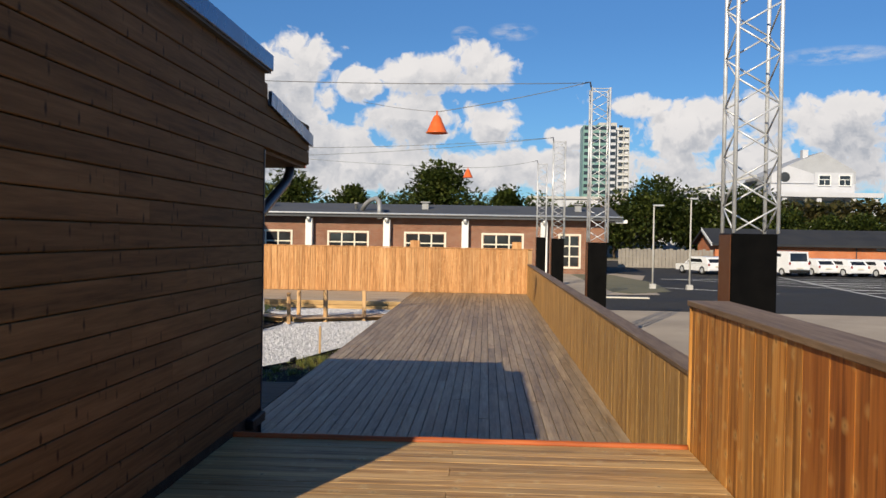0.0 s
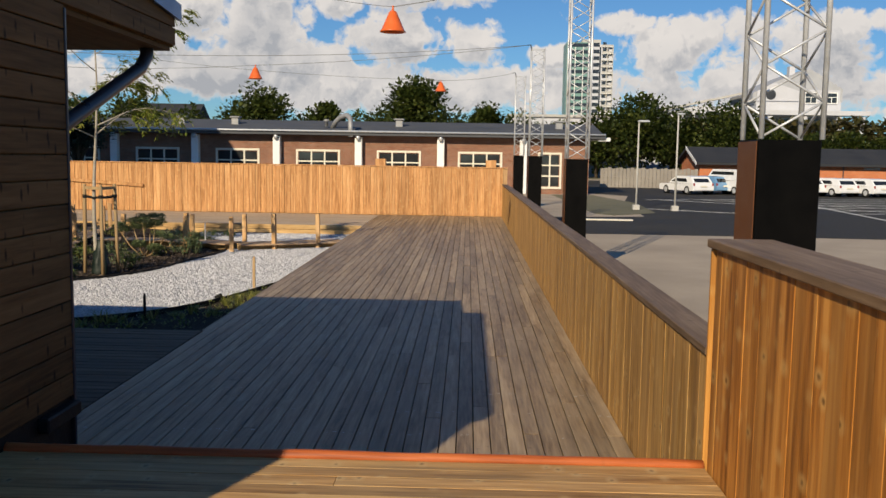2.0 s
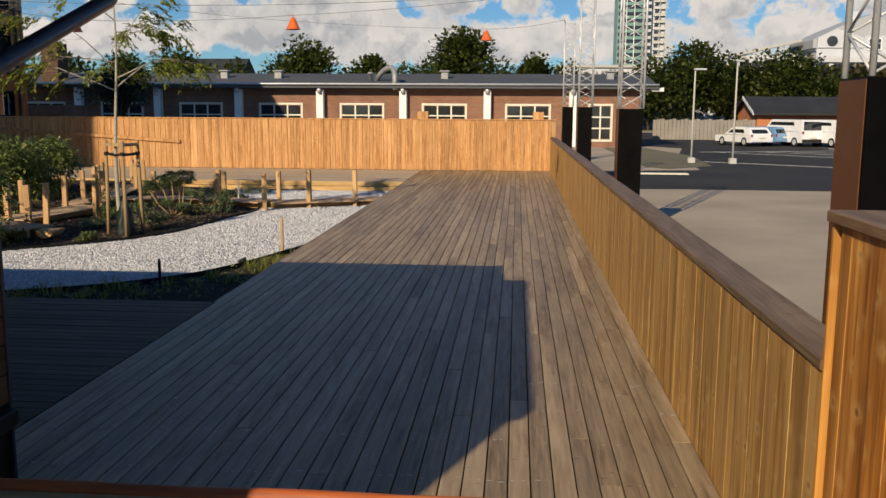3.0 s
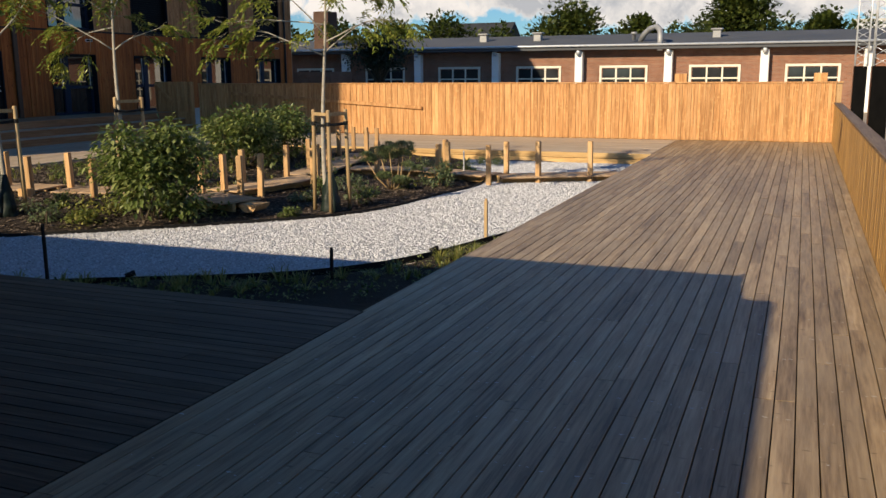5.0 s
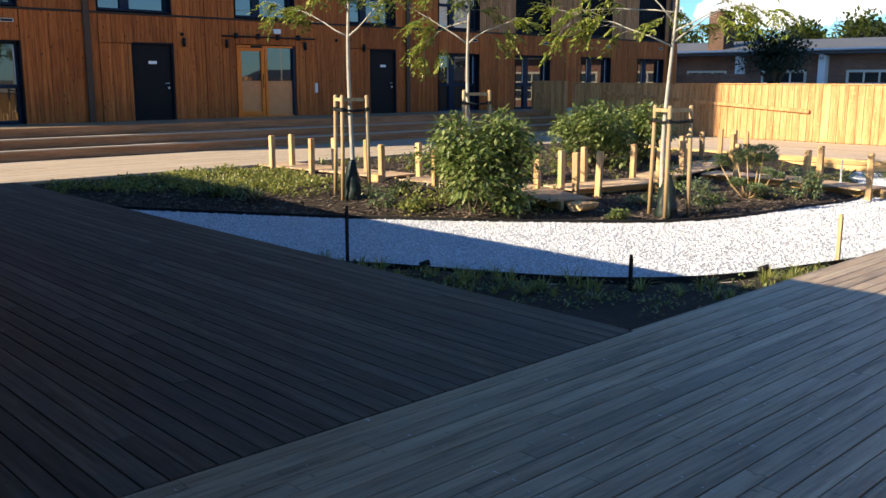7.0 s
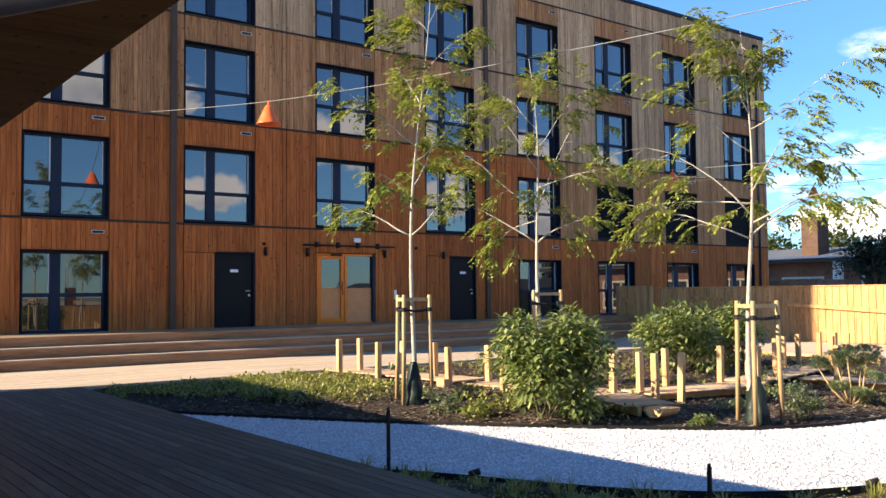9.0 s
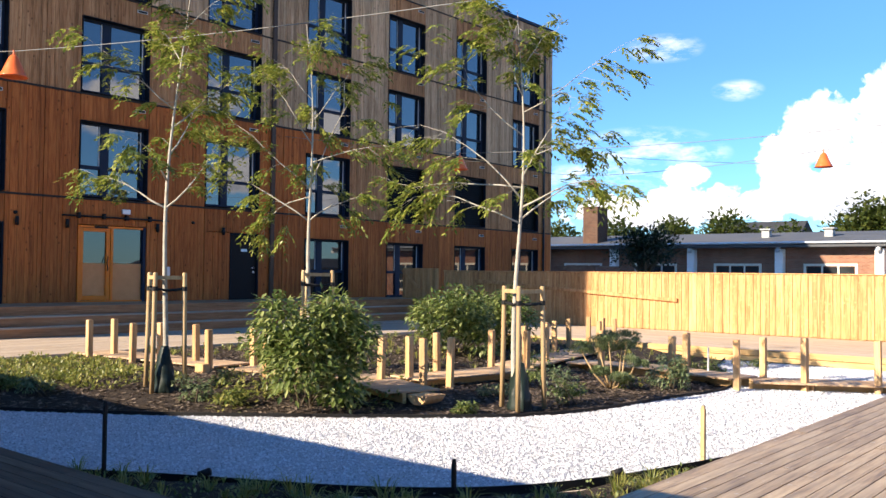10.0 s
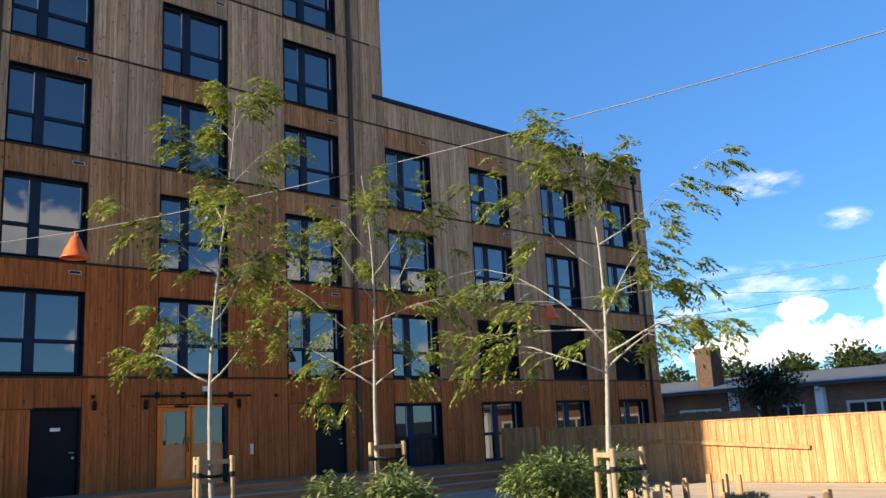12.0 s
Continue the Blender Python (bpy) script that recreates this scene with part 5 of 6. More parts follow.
MAT["bag"] = grainy("dark_green_plastic", (0.004, 0.010, 0.008), (0.009, 0.019, 0.015), 6.0, 0.5, 30, 0.4, 0.01)
L1 = [(0.40, 200, 28, 1.15), (0.40, 20, 38, 0.95), (0.46, 300, 35, 1.0), (0.52, 120, 35, 1.1), (0.58, 40, 40, 0.9), (0.62, 230, 30, 1.2), (0.68, 330, 40, 0.8), (0.72, 150, 40, 0.9), (0.80, 60, 45, 0.8), (0.82, 260, 40, 0.8), (0.9, 180, 50, 0.6), (0.92, 10, 50, 0.6)]
L2 = [(0.43, 210, 25, 1.3), (0.43, 30, 30, 0.9), (0.50, 190, -8, 1.2), (0.52, 225, 45, 1.5), (0.54, 35, 62, 1.9), (0.60, 30, 12, 1.2), (0.65, 240, 45, 1.3), (0.72, 60, 50, 1.0), (0.78, 200, 50, 1.0), (0.85, 330, 55, 0.8)]
L3 = [(0.46, 200, 30, 1.5), (0.47, 35, 35, 1.0), (0.50, 20, 20, 1.15), (0.52, 205, 45, 1.7), (0.55, 190, 10, 1.5), (0.58, 15, 60, 1.0), (0.62, 35, 25, 0.95), (0.68, 215, 35, 1.4), (0.74, 25, 20, 1.3), (0.78, 240, 55, 1.0), (0.85, 60, 50, 1.0), (0.9, 200, 60, 0.8)]
young_tree(at_soil(-10.38, 16.78), 6.6, 1, (0.2, 0.2, 0), L1, True, ((-0.34, -0.04), (0.06, -0.20), (0.22, 0.18)))
young_tree(at_soil(-10.35, 19.6), 5.9, 2, (-0.15, -0.1, 0), L2, False, ((-0.24, 0.10), (0.05, -0.24), (0.23, 0.25)))
young_tree(at_soil(-6.1, 19.6), 5.6, 3, (-0.1, 0.15, 0), L3, True, ((-0.23, 0.0), (0.17, -0.22), (0.25, 0.24)))


# boardwalk: short runs of cross boards on bearers, with square posts beside them
def boardwalk(a, b, width, z, tilt=0.0):
    a, b = Vector((*a, 0)), Vector((*b, 0))
    d = b - a
    ang = math.degrees(math.atan2(d.y, d.x))
    ob = thing("boardwalk", "low boardwalk run of pale sawn cross boards", "boardwalk", (a.x, a.y, z), "boardwalk runs")
    ob.matrix_basis = pose(a.x, a.y, z, 0, tilt, ang)
    n = max(2, round(d.length / 0.135))
    s = d.length / n
    me = Geo().box(-s / 2 + 0.004, -width / 2, -0.03, s / 2 - 0.004, width / 2, 0.0, 0.004).mesh("walk_board", "walk")
    for i in range(n):
        p = new("walk_board", me)
        p.parent, p.location = ob, ((i + 0.5) * s, random.uniform(-0.015, 0.015), 0)
    for y in (-width * 0.20, width * 0.20):
        part("bearer", Geo().box(-0.05, y - 0.03, -0.17, d.length + 0.05, y + 0.03, -0.031, 0.004), "beam", ob)
    return ob


MAT["walk"] = wood("boardwalk_board", (0.25, 0.145, 0.075), (0.40, 0.26, 0.15), (0.51, 0.36, 0.225), "Y", 0.7, 0.16, 0.4, weather=((0.48, 0.38, 0.28), 0.4))
boardwalk((-15.4, 18.45), (-11.5, 18.85), 0.85, 0.02)
boardwalk((-11.3, 18.95), (-9.6, 19.3), 0.85, -0.01)
boardwalk((-9.4, 19.6), (-7.35, 18.85), 0.85, -0.04)
boardwalk((-8.55, 20.0), (-8.1, 22.6), 0.8, -0.05)
boardwalk((-8.5, 22.9), (-9.6, 27.9), 0.85, -0.06)
boardwalk((-8.3, 24.7), (-6.45, 24.9), 0.75, -0.08)
boardwalk((-6.35, 24.85), (-4.75, 24.4), 0.8, -0.09)
boardwalk((-4.65, 24.45), (-2.25, 25.75), 0.8, -0.12)
POSTS = [(-14.55, 17.92, 0.68), (-14.62, 18.46, 0.68), (-13.45, 18.14, 0.66), (-13.3, 18.62, 0.66), (-12.45, 18.78, 0.66), (-11.4, 18.3, 0.64), (-11.3, 19.15, 0.64), (-10.15, 18.5, 0.62), (-8.62, 19.50, 0.6), (-8.55, 20.1, 0.6), (-7.95, 19.75, 0.62),
         (-8.82, 21.1, 0.6), (-7.98, 20.42, 0.6), (-8.60, 22.36, 0.6), (-7.7, 21.9, 0.6), (-8.1, 22.75, 0.6), (-9.0, 24.0, 0.6), (-8.5, 24.0, 0.6), (-9.4, 25.4, 0.6), (-9.65, 26.1, 0.6), (-9.95, 27.2, 0.6), (-10.2, 28.5, 0.6), (-9.75, 28.4, 0.6), (-9.35, 28.25, 0.6), (-9.0, 26.9, 0.6),
         (-5.66, 23.5, 0.6), (-5.72, 24.2, 0.6), (-4.66, 23.85, 0.58), (-4.62, 24.95, 0.57), (-3.80, 24.60, 0.62), (-2.80, 25.12, 0.60), (-6.2, 25.35, 0.55), (-7.4, 24.2, 0.58)]
prot = random.Random(6)
for i, (x, y, top) in enumerate(POSTS):
    z = soil_z(x, y) - 0.05
    h = top - z
    g = Geo().box(-0.05, -0.05, 0.0, 0.05, 0.05, h - 0.012, 0.006)
    g.prism([(-0.044, -0.044), (0.044, -0.044), (0.044, 0.044), (-0.044, 0.044)], "Z", h - 0.012, h)
    ob = tagged(part("garden_post", g, "post", loc=(x, y, z)), "short square sawn post beside the boardwalk", "post", "boardwalk posts")
    ob.rotation_euler = (radians(prot.uniform(-1.5, 1.5)), radians(prot.uniform(-1.5, 1.5)), radians(prot.uniform(-15, 15)))
for x, y in ((-4.62, 24.97), (-3.80, 24.88), (-2.80, 25.40), (-11.4, 18.3)):
    tagged(part("bearer_block", Geo().box(-0.11, -0.07, -0.02, 0.11, 0.07, 0.14, 0.006), "post", loc=(x, y - 0.125, soil_z(x, y))), "thick sawn block at a post's foot", "wood block")
tagged(part("half_log", Geo().prism([(-0.17, 0.0), (0.17, 0.0), (0.155, -0.05), (0.11, -0.1), (0.04, -0.13), (-0.04, -0.13), (-0.11, -0.1), (-0.155, -0.05)], "Y", -0.2, 0.2), "post", loc=(-7.0, 18.72, -0.05)), "pale cut half log end under the boardwalk", "log")

# stakes and small spot lamps by the path
for name, x, y, top, r, mat, label in (("marker_stake", -6.2, 13.5, 0.47, 0.016, "black_plastic", "thin black marker stake in the bed"), ("marker_stake", -3.56, 15.08, 0.10, 0.017, "black_plastic", "short black marker stake by the gravel"), ("wooden_stake", -2.74, 18.10, 0.30, 0.022, "stake", "thin pale wooden stake by the gravel"), ("wooden_stake", -5.6, 24.9, 0.35, 0.015, "zinc", "thin grey rod among the posts")):
    z = soil_z(x, y) - 0.04
    g = Geo().box(-r, -r, 0, r, r, top - z - 0.03, 0.004).prism([(-r * 0.7, -r * 0.7), (r * 0.7, -r * 0.7), (r * 0.7, r * 0.7), (-r * 0.7, r * 0.7)], "Z", top - z - 0.03, top - z)
    tagged(part(name, g, mat, loc=(x, y, z)), label, "stake")
for x, y in ((-5.62, 14.12), (-3.0, 16.78)):
    ob = thing("spot_lamp", "small black garden spot lamp on a spike", "lamp", at_soil(x, y))
    part("spike", Geo().tube([(0, 0, -0.05), (0, 0, 0.07)], 0.01, 6), "black_plastic", ob)
    part("head", Geo().tube([(-0.04, -0.03, 0.06), (0.045, 0.04, 0.09)], [0.028, 0.036], 12), "black_plastic", ob, smooth=True)

# pale worn spots round the screws of the long deck
g = Geo()
wrng = random.Random(90)
for r in range(34):
    for j in range(30):
        for side in (-1, 1):
            if wrng.random() < 0.45:
                continue
            x = DECK_L + (r + 0.5) * (DECK_R - DECK_L) / 34 + side * 0.030 + wrng.uniform(-0.012, 0.012)
            y = EDGE + 0.9 + j * 0.6 + wrng.uniform(-0.025, 0.025)
            big = wrng.random() ** 3
            w, d, bow = 0.005 + 0.019 * big, wrng.uniform(0.003, 0.006) + 0.003 * big, wrng.uniform(-0.4, 0.7)
            lean = wrng.uniform(-0.3, 0.3)
            v = []
            for i in range(7):
                u = i / 3 - 1
                thin = d * (1 - u * u) ** 0.5 * wrng.uniform(0.5, 1.2)
                yy = y + bow * w * u * u + lean * w * u
                v += [(x + w * u, yy - thin - 0.0005, 0.0024), (x + w * u, yy + thin + 0.0005, 0.0024)]
            g.add(v, [(2 * i, 2 * i + 2, 2 * i + 3, 2 * i + 1) for i in range(6)])
tagged(part("worn_spot", g, "concrete", fix=False), "pale worn spots round the deck screws", "wear mark", kind="stuff")

# ---- lattice masts with black boxes, wires and hanging lamps ----
def mast(loc, width, top, box_top):
    ob = thing("lattice_mast", "galvanised lattice mast on a tall black box", "mast", loc, "lattice masts")
    w = width
    part("box", Geo().box(0, 0, 0, w, w, box_top, 0.008), "black_metal", ob, "tall black panelled box")
    # thin brown sheet laid over the black box's left side
    part("side_panel", Geo().box(-0.008, 0.012, 0.07, -0.002, w - 0.012, box_top - 0.012), "brown_side", ob, "thin brown sheet over the left side of the box")
    part("foot", Geo().box(-0.06, -0.06, -0.02, w + 0.06, w + 0.06, 0.06, 0.01), "concrete", ob)
    a, b = 0.03, w + 0.01
    corners = [(a, a), (b, a), (b, b), (a, b)]
    for x, y in corners:
        part("chord", Geo().tube([(x, y, box_top + 0.006), (x, y, top)], 0.022, 8), "zinc", ob, smooth=True)
    n = round((top - box_top) / 0.27)
    h = (top - box_top - 0.05) / n
    for k in range(4):
        p, q = corners[k], corners[(k + 1) % 4]
        up = Geo().tube([(p[0], p[1], 0), (q[0], q[1], h)], 0.010, 6).mesh("lacing_bar", "zinc", True)
        down = Geo().tube([(q[0], q[1], 0), (p[0], p[1], h)], 0.010, 6).mesh("lacing_bar", "zinc", True)
        for i in range(n):
            part("lacing_bar", up if (i + k) % 2 == 0 else down, "zinc", ob, loc=(0, 0, box_top + 0.02 + i * h))
    ring = Geo()
    for k in range(4):
        p, q = corners[k], corners[(k + 1) % 4]
        ring.tube([(*p, top - 0.03), (*q, top - 0.03)], 0.012, 5)
    part("top_ring", ring, "zinc", ob)
    part("wire_arm", Geo().tube([(a, a, top - 0.1), (a - 0.05, a, top + 0.12), (a - 0.16, a, top + 0.10)], 0.02, 8), "pipe", ob, "dark wire bracket", True)
    return ob


for x, y, w, top, box_top in ((3.04, 9.38, 0.46, 5.9, 2.23), (2.97, 21.4, 0.45, 5.72, 2.07), (3.05, 34.2, 0.47, 5.85, 2.15), (3.08, 45.0, 0.47, 5.9, 2.2)):
    mast((x, y, GROUND), w, top - GROUND, box_top - GROUND)


def hung(points, sag, n=14):
    """A wire through anchors, sagging between them."""
    out = []
    for k, (a, b) in enumerate(zip(points, points[1:])):
        for i in range(n):
            f = i / n
            p = Vector(a).lerp(Vector(b), f)
            p.z -= 4 * sag[k] * f * (1 - f)
            out.append(p)
    return out + [Vector(points[-1])]


def wire(points, sag, mat="wire", r=0.008):
    g = Geo().tube(hung(points, sag), r, 6)
    return tagged(part("wire", g, mat, smooth=True), "thin overhead wire from mast to house wall", "wire", "overhead wires")


MAT["wire"] = grainy("grey_wire", (0.11, 0.11, 0.105), (0.19, 0.19, 0.18), 5.0, 0.5)


def cone_lamp(x, y, z):
    """z is where the wire carries it."""
    ob = thing("hanging_lamp", "orange cone lamp hanging from a wire", "lamp", (x, y, z), "hanging cone lamps")
    part("hook", Geo().tube([(0, 0, 0.02), (0, 0, -0.10)], 0.02, 8), "lamp_orange", ob)
    prof = [(0.05, -0.08), (0.085, -0.12), (0.15, -0.27), (0.24, -0.47), (0.27, -0.50), (0.255, -0.505), (0.22, -0.465), (0.13, -0.26), (0.06, -0.12)]
    g = Geo()
    n = 20
    for r, h in prof:
        for k in range(n):
            a = 2 * math.pi * k / n
            g.v.append((r * math.cos(a), r * math.sin(a), h))
    for i in range(len(prof) - 1):
        for k in range(n):
            g.f.append((i * n + k, i * n + (k + 1) % n, (i + 1) * n + (k + 1) % n, (i + 1) * n + k))
    g.f.append(tuple(range(n)))
    part("shade", g, "lamp_orange", ob, "orange enamel cone shade", True)
    part("bulb", Geo().tube([(0, 0, -0.12), (0, 0, -0.30), (0, 0, -0.36)], [0.03, 0.05, 0.02], 10), "white", ob, "unlit white bulb", True)


TOP_B, TOP_C, TOP_D = (2.86, 21.45, 5.82), (2.94, 34.25, 5.95), (2.97, 45.05, 6.0)
wire([TOP_B, (-16.2, 17.15, 5.78), (FX + 0.03, 15.76, 6.37)], [0.30, 0.02])
cone_lamp(-16.2, 17.15, 5.78)
LAMP_E, LAMP_F = (-16.0, 30.6, 5.3), (-0.4, 45.0, 5.62)
wire([TOP_B, (-0.63, 21.2, 5.07)], [0.04])
wire([(-0.63, 21.2, 5.07), (-2.3, 20.62, 5.2)], [0.03], r=0.005)
cone_lamp(-0.63, 21.2, 5.07)
cone_lamp(*LAMP_E)
wire([TOP_C, (-7.1, 36.6, 5.38), (-17.8, 41.7, 5.75), (FX + 0.03, 43.9, 6.4)], [0.1, 0.12, 0.02])
cone_lamp(-7.1, 36.6, 5.38)
cone_lamp(-17.8, 41.7, 5.75)
wire([TOP_C, LAMP_E, (FX + 0.03, 29.1, 6.2)], [0.35, 0.02])
wire([TOP_D, LAMP_F, (FX + 3, 46.9, 7.2)], [0.1, 0.3])
cone_lamp(*LAMP_F)

# ---- brick works hall behind the fence ----
hall = thing("brick_hall", "long low brown brick hall with white pillars", "building", (0, 63, GROUND))
G = -GROUND
part("wall", Geo().box(-46, 0, 0, 9.0, 9.0, 3.45 + G), "brick", hall)
part("roof", Geo().prism([(-0.75, 3.62 + G), (5.0, 4.55 + G), (9.6, 4.2 + G), (9.6, 3.4 + G), (-0.75, 3.4 + G)], "X", -46.3, 9.9), "roof", hall, "slate grey felt roof")
part("fascia", Geo().box(-46.35, -0.83, 3.40 + G, 9.95, -0.755, 3.66 + G, 0.01), "roof", hall, "dark fascia")
part("gutter", Geo().tube([(-46.3, -0.9, 3.66 + G), (9.95, -0.9, 3.66 + G)], 0.07, 8), "zinc", hall, "pale gutter", True)
for i in range(9):
    x = 4.6 - 5.5 * i
    p = part("pillar", Geo().box(x - 0.24, -0.5, 0, x + 0.24, -0.002, 3.32 + G, 0.03), "white", hall, "white rendered pillar")
    part("cap", Geo().tube([(x, -0.62, 3.42 + G), (x, -0.62, 3.1 + G)], [0.16, 0.12], 10), "zinc", p, "pale rainwater head", True)


def hall_window(x0, x1, z0, z1, cols, rows):
    w = part("window", Geo().box(x0, 0.02, z0, x1, 0.06, z1), "interior", hall, "cream-framed many-paned window")
    f = Geo()
    b = 0.14
    f.box(x0, -0.06, z0, x1, 0.05, z0 + b, 0.01).box(x0, -0.06, z1 - b, x1, 0.05, z1, 0.01).box(x0, -0.06, z0 + b, x0 + b, 0.05, z1 - b, 0.01).box(x1 - b, -0.06, z0 + b, x1, 0.05, z1 - b, 0.01)
    part("window_frame", f, "cream", w)
    cw, rh = (x1 - x0 - 2 * b) / cols, (z1 - z0 - 2 * b) / rows
    for i in range(1, cols):
        part("glazing_bar", Geo().box(x0 + b + i * cw - 0.05, -0.05, z0 + b, x0 + b + i * cw + 0.05, 0.03, z1 - b), "cream", w)
    for j in range(1, rows):
        part("glazing_bar", Geo().box(x0 + b, -0.045, z0 + b + j * rh - 0.045, x1 - b, 0.025, z0 + b + j * rh + 0.045), "cream", w)
    for i in range(cols):
        for j in range(rows):
            part("pane", Geo().box(x0 + b + i * cw + 0.05, -0.01, z0 + b + j * rh + 0.045, x0 + b + (i + 1) * cw - 0.05, 0.005, z0 + b + (j + 1) * rh - 0.045), "dull_glass", w)


for i in range(8):
    hall_window(0.24 - 5.45 * i, 3.22 - 5.45 * i, 0.2 + G, 2.45 + G, 3, 3)
hall_window(5.6, 7.2, 0.05 + G, 2.48 + G, 2, 3)
part("door", Geo().box(9.01, 0.6, 0, 9.06, 1.8, 2.3, 0.01), "red_lens", hall, "red side door")
part("flood_arm", Geo().tube([(8.9, -0.1, 3.3 + G), (9.6, -0.4, 3.35 + G)], 0.03, 6), "zinc", hall)
part("flood_head", Geo().box(9.5, -0.65, 3.25 + G, 10.3, -0.35, 3.5 + G, 0.03), "white", hall, "pale floodlight head")
for x in (-19.2, -15.4, -3.9, 7.2):
    v = part("roof_vent", Geo().box(x - 0.25, 2.3, 3.9 + G, x + 0.25, 2.8, 4.55 + G, 0.03), "duct", hall, "grey roof vent")
    part("cowl", Geo().box(x - 0.36, 2.2, 4.56 + G, x + 0.36, 2.9, 4.68 + G, 0.04), "duct", v)
part("duct", Geo().tube([(-8.4, 1.2, 3.9 + G), (-8.1, 0.9, 4.35 + G), (-7.7, 0.5, 4.65 + G), (-7.2, 0.0, 4.75 + G), (-6.95, -0.4, 4.5 + G), (-6.9, -0.6, 4.0 + G), (-6.9, -0.62, 3.3 + G)], 0.17, 14), "duct", hall, "grey bent duct on the roof edge", True)
part("dish", Geo().tube([(-8.75, 0.9, 4.0 + G), (-8.75, 0.9, 4.35 + G), (-8.75, 0.9, 4.36 + G), (-8.75, 0.9, 4.5 + G)], [0.12, 0.12, 0.22, 0.16], 14), "duct", hall, "small grey roof cowl", True)
part("chimney", Geo().box(-31.36, 0.6, 4.0, -30.19, 2.0, 6.4 + G, 0.02), "dark_shade_brick", hall, "square dark brick chimney, darkened for its shaded front")
part("low_annex", Geo().box(-33.0, -6.0, 0, -26.5, -3.0, 2.2 + G, 0.02), "brick", hall, "low brick annex")
for x in (-2.15, 1.75):
    tagged(part("fence_box", Geo().box(x - 0.18, FAR + 0.15, GROUND, x + 0.18, FAR + 0.45, 1.98, 0.01), "fence"), "wooden box post standing behind the fence", "post")

# ---- parking area ----
for k, (x0, y0, x1, y1) in enumerate(((9.2, 47, 14.5, 43.2), (12.5, 57, 24, 44.5), (15.2, 57.5, 25.5, 49), (17.2, 58, 28.5, 51), (11.6, 56.8, 22, 60.5), (21.2, 64, 18.5, 40.5), (20.6, 60, 28.5, 62.5), (20.3, 57.5, 28.2, 60), (20.0, 55, 27.9, 57.5), (19.8, 52.5, 27.6, 55), (19.5, 50, 27.3, 52.5), (19.2, 47.5, 27, 50), (18.9, 45, 26.7, 47.5))):
    d = Vector((x1 - x0, y1 - y0, 0))
    n = Vector((-d.y, d.x, 0)).normalized() * 0.07
    pts = [(x0 + n.x, y0 + n.y), (x0 - n.x, y0 - n.y), (x1 - n.x, y1 - n.y), (x1 + n.x, y1 + n.y)]
    structure("parking_line", sheet(pts, GROUND + 0.012, 0.004), "line", "white painted parking line", "road marking")
structure("painted_kerb", Geo().box(5.5, 37.6, GROUND, 7.4, 38.0, GROUND + 0.06, 0.02), "cream", "pale yellow painted kerb stone", "kerb")
structure("verge", sheet([(7.2, 41), (9.4, 43.2), (10.2, 52), (9.4, 60), (9.2, 62), (6.5, 62), (6.5, 42)], GROUND + 0.02, 0.05), "field", "dry grass verge by the hall", "verge")


def street_lamp(x, y, h, arm):
    ob = thing("street_lamp", "slim pale street lamp post", "street lamp", (x, y, GROUND), "street lamps")
    part("pole", Geo().tube([(0, 0, 0), (0, 0, h * 0.5), (0, 0, h)], [0.05, 0.045, 0.035], 10), "concrete", ob, smooth=True)
    part("foot", Geo().box(-0.16, -0.16, -0.02, 0.16, 0.16, 0.25, 0.03), "concrete", ob)
    part("lamp_head", Geo().box(-0.06, -0.1, h, arm, 0.1, h + 0.09, 0.03), "zinc", ob)


street_lamp(8.98, 45.6, 4.15, 0.5)
street_lamp(10.75, 45.3, 4.5, 0.3)
yard_fence = thing("yard_fence", "weathered grey board fence beyond the parking area", "fence", (12.3, 80, GROUND))
for i in range(26):
    part("fence_board", Geo().box(i * 0.32, 0, 0, i * 0.32 + 0.30, 0.04, 1.62 + 0.05 * (i * 7 % 3), 0.01), "grey_fence", yard_fence)
part("fence_rail", Geo().box(0, 0.05, 0.5, 8.3, 0.12, 0.6, 0.01), "grey_fence", yard_fence)

garage = thing("garage_row", "long orange brick garage row with a dark roof", "garage", (23.8, 92, GROUND))
part("wall", Geo().box(0, 0, 0, 70, 7.5, 2.2), "red_brick", garage)
part("gable", Geo().prism([(0, 2.2), (7.5, 2.2), (3.75, 3.55)], "X", 0.0, 0.25), "red_brick", garage)
part("roof", Geo().prism([(-0.7, 2.02), (3.75, 3.57), (8.2, 2.02), (8.2, 2.24), (3.75, 3.82), (-0.7, 2.24)], "X", -0.5, 70.5), "dark_roof", garage, "dark felt gable roof")
part("barge_board", Geo().prism([(-0.72, 1.98), (3.75, 3.54), (3.75, 3.86), (-0.72, 2.28)], "X", -0.56, -0.505), "white", garage, "pale barge board")
for x in (14.0, 28.0, 42.0):
    part("downpipe", Geo().tube([(x, -0.1, 0.1), (x, -0.1, 2.05)], 0.06, 8), "pipe", garage)
for i in range(7):
    part("wall_patch", Geo().box(16 + i * 6.5, -0.012, 1.75, 17.6 + i * 6.5 + 0.5 * (i % 2), -0.002, 1.98, 0.004), "concrete", garage, "weathered grey patch of wall")


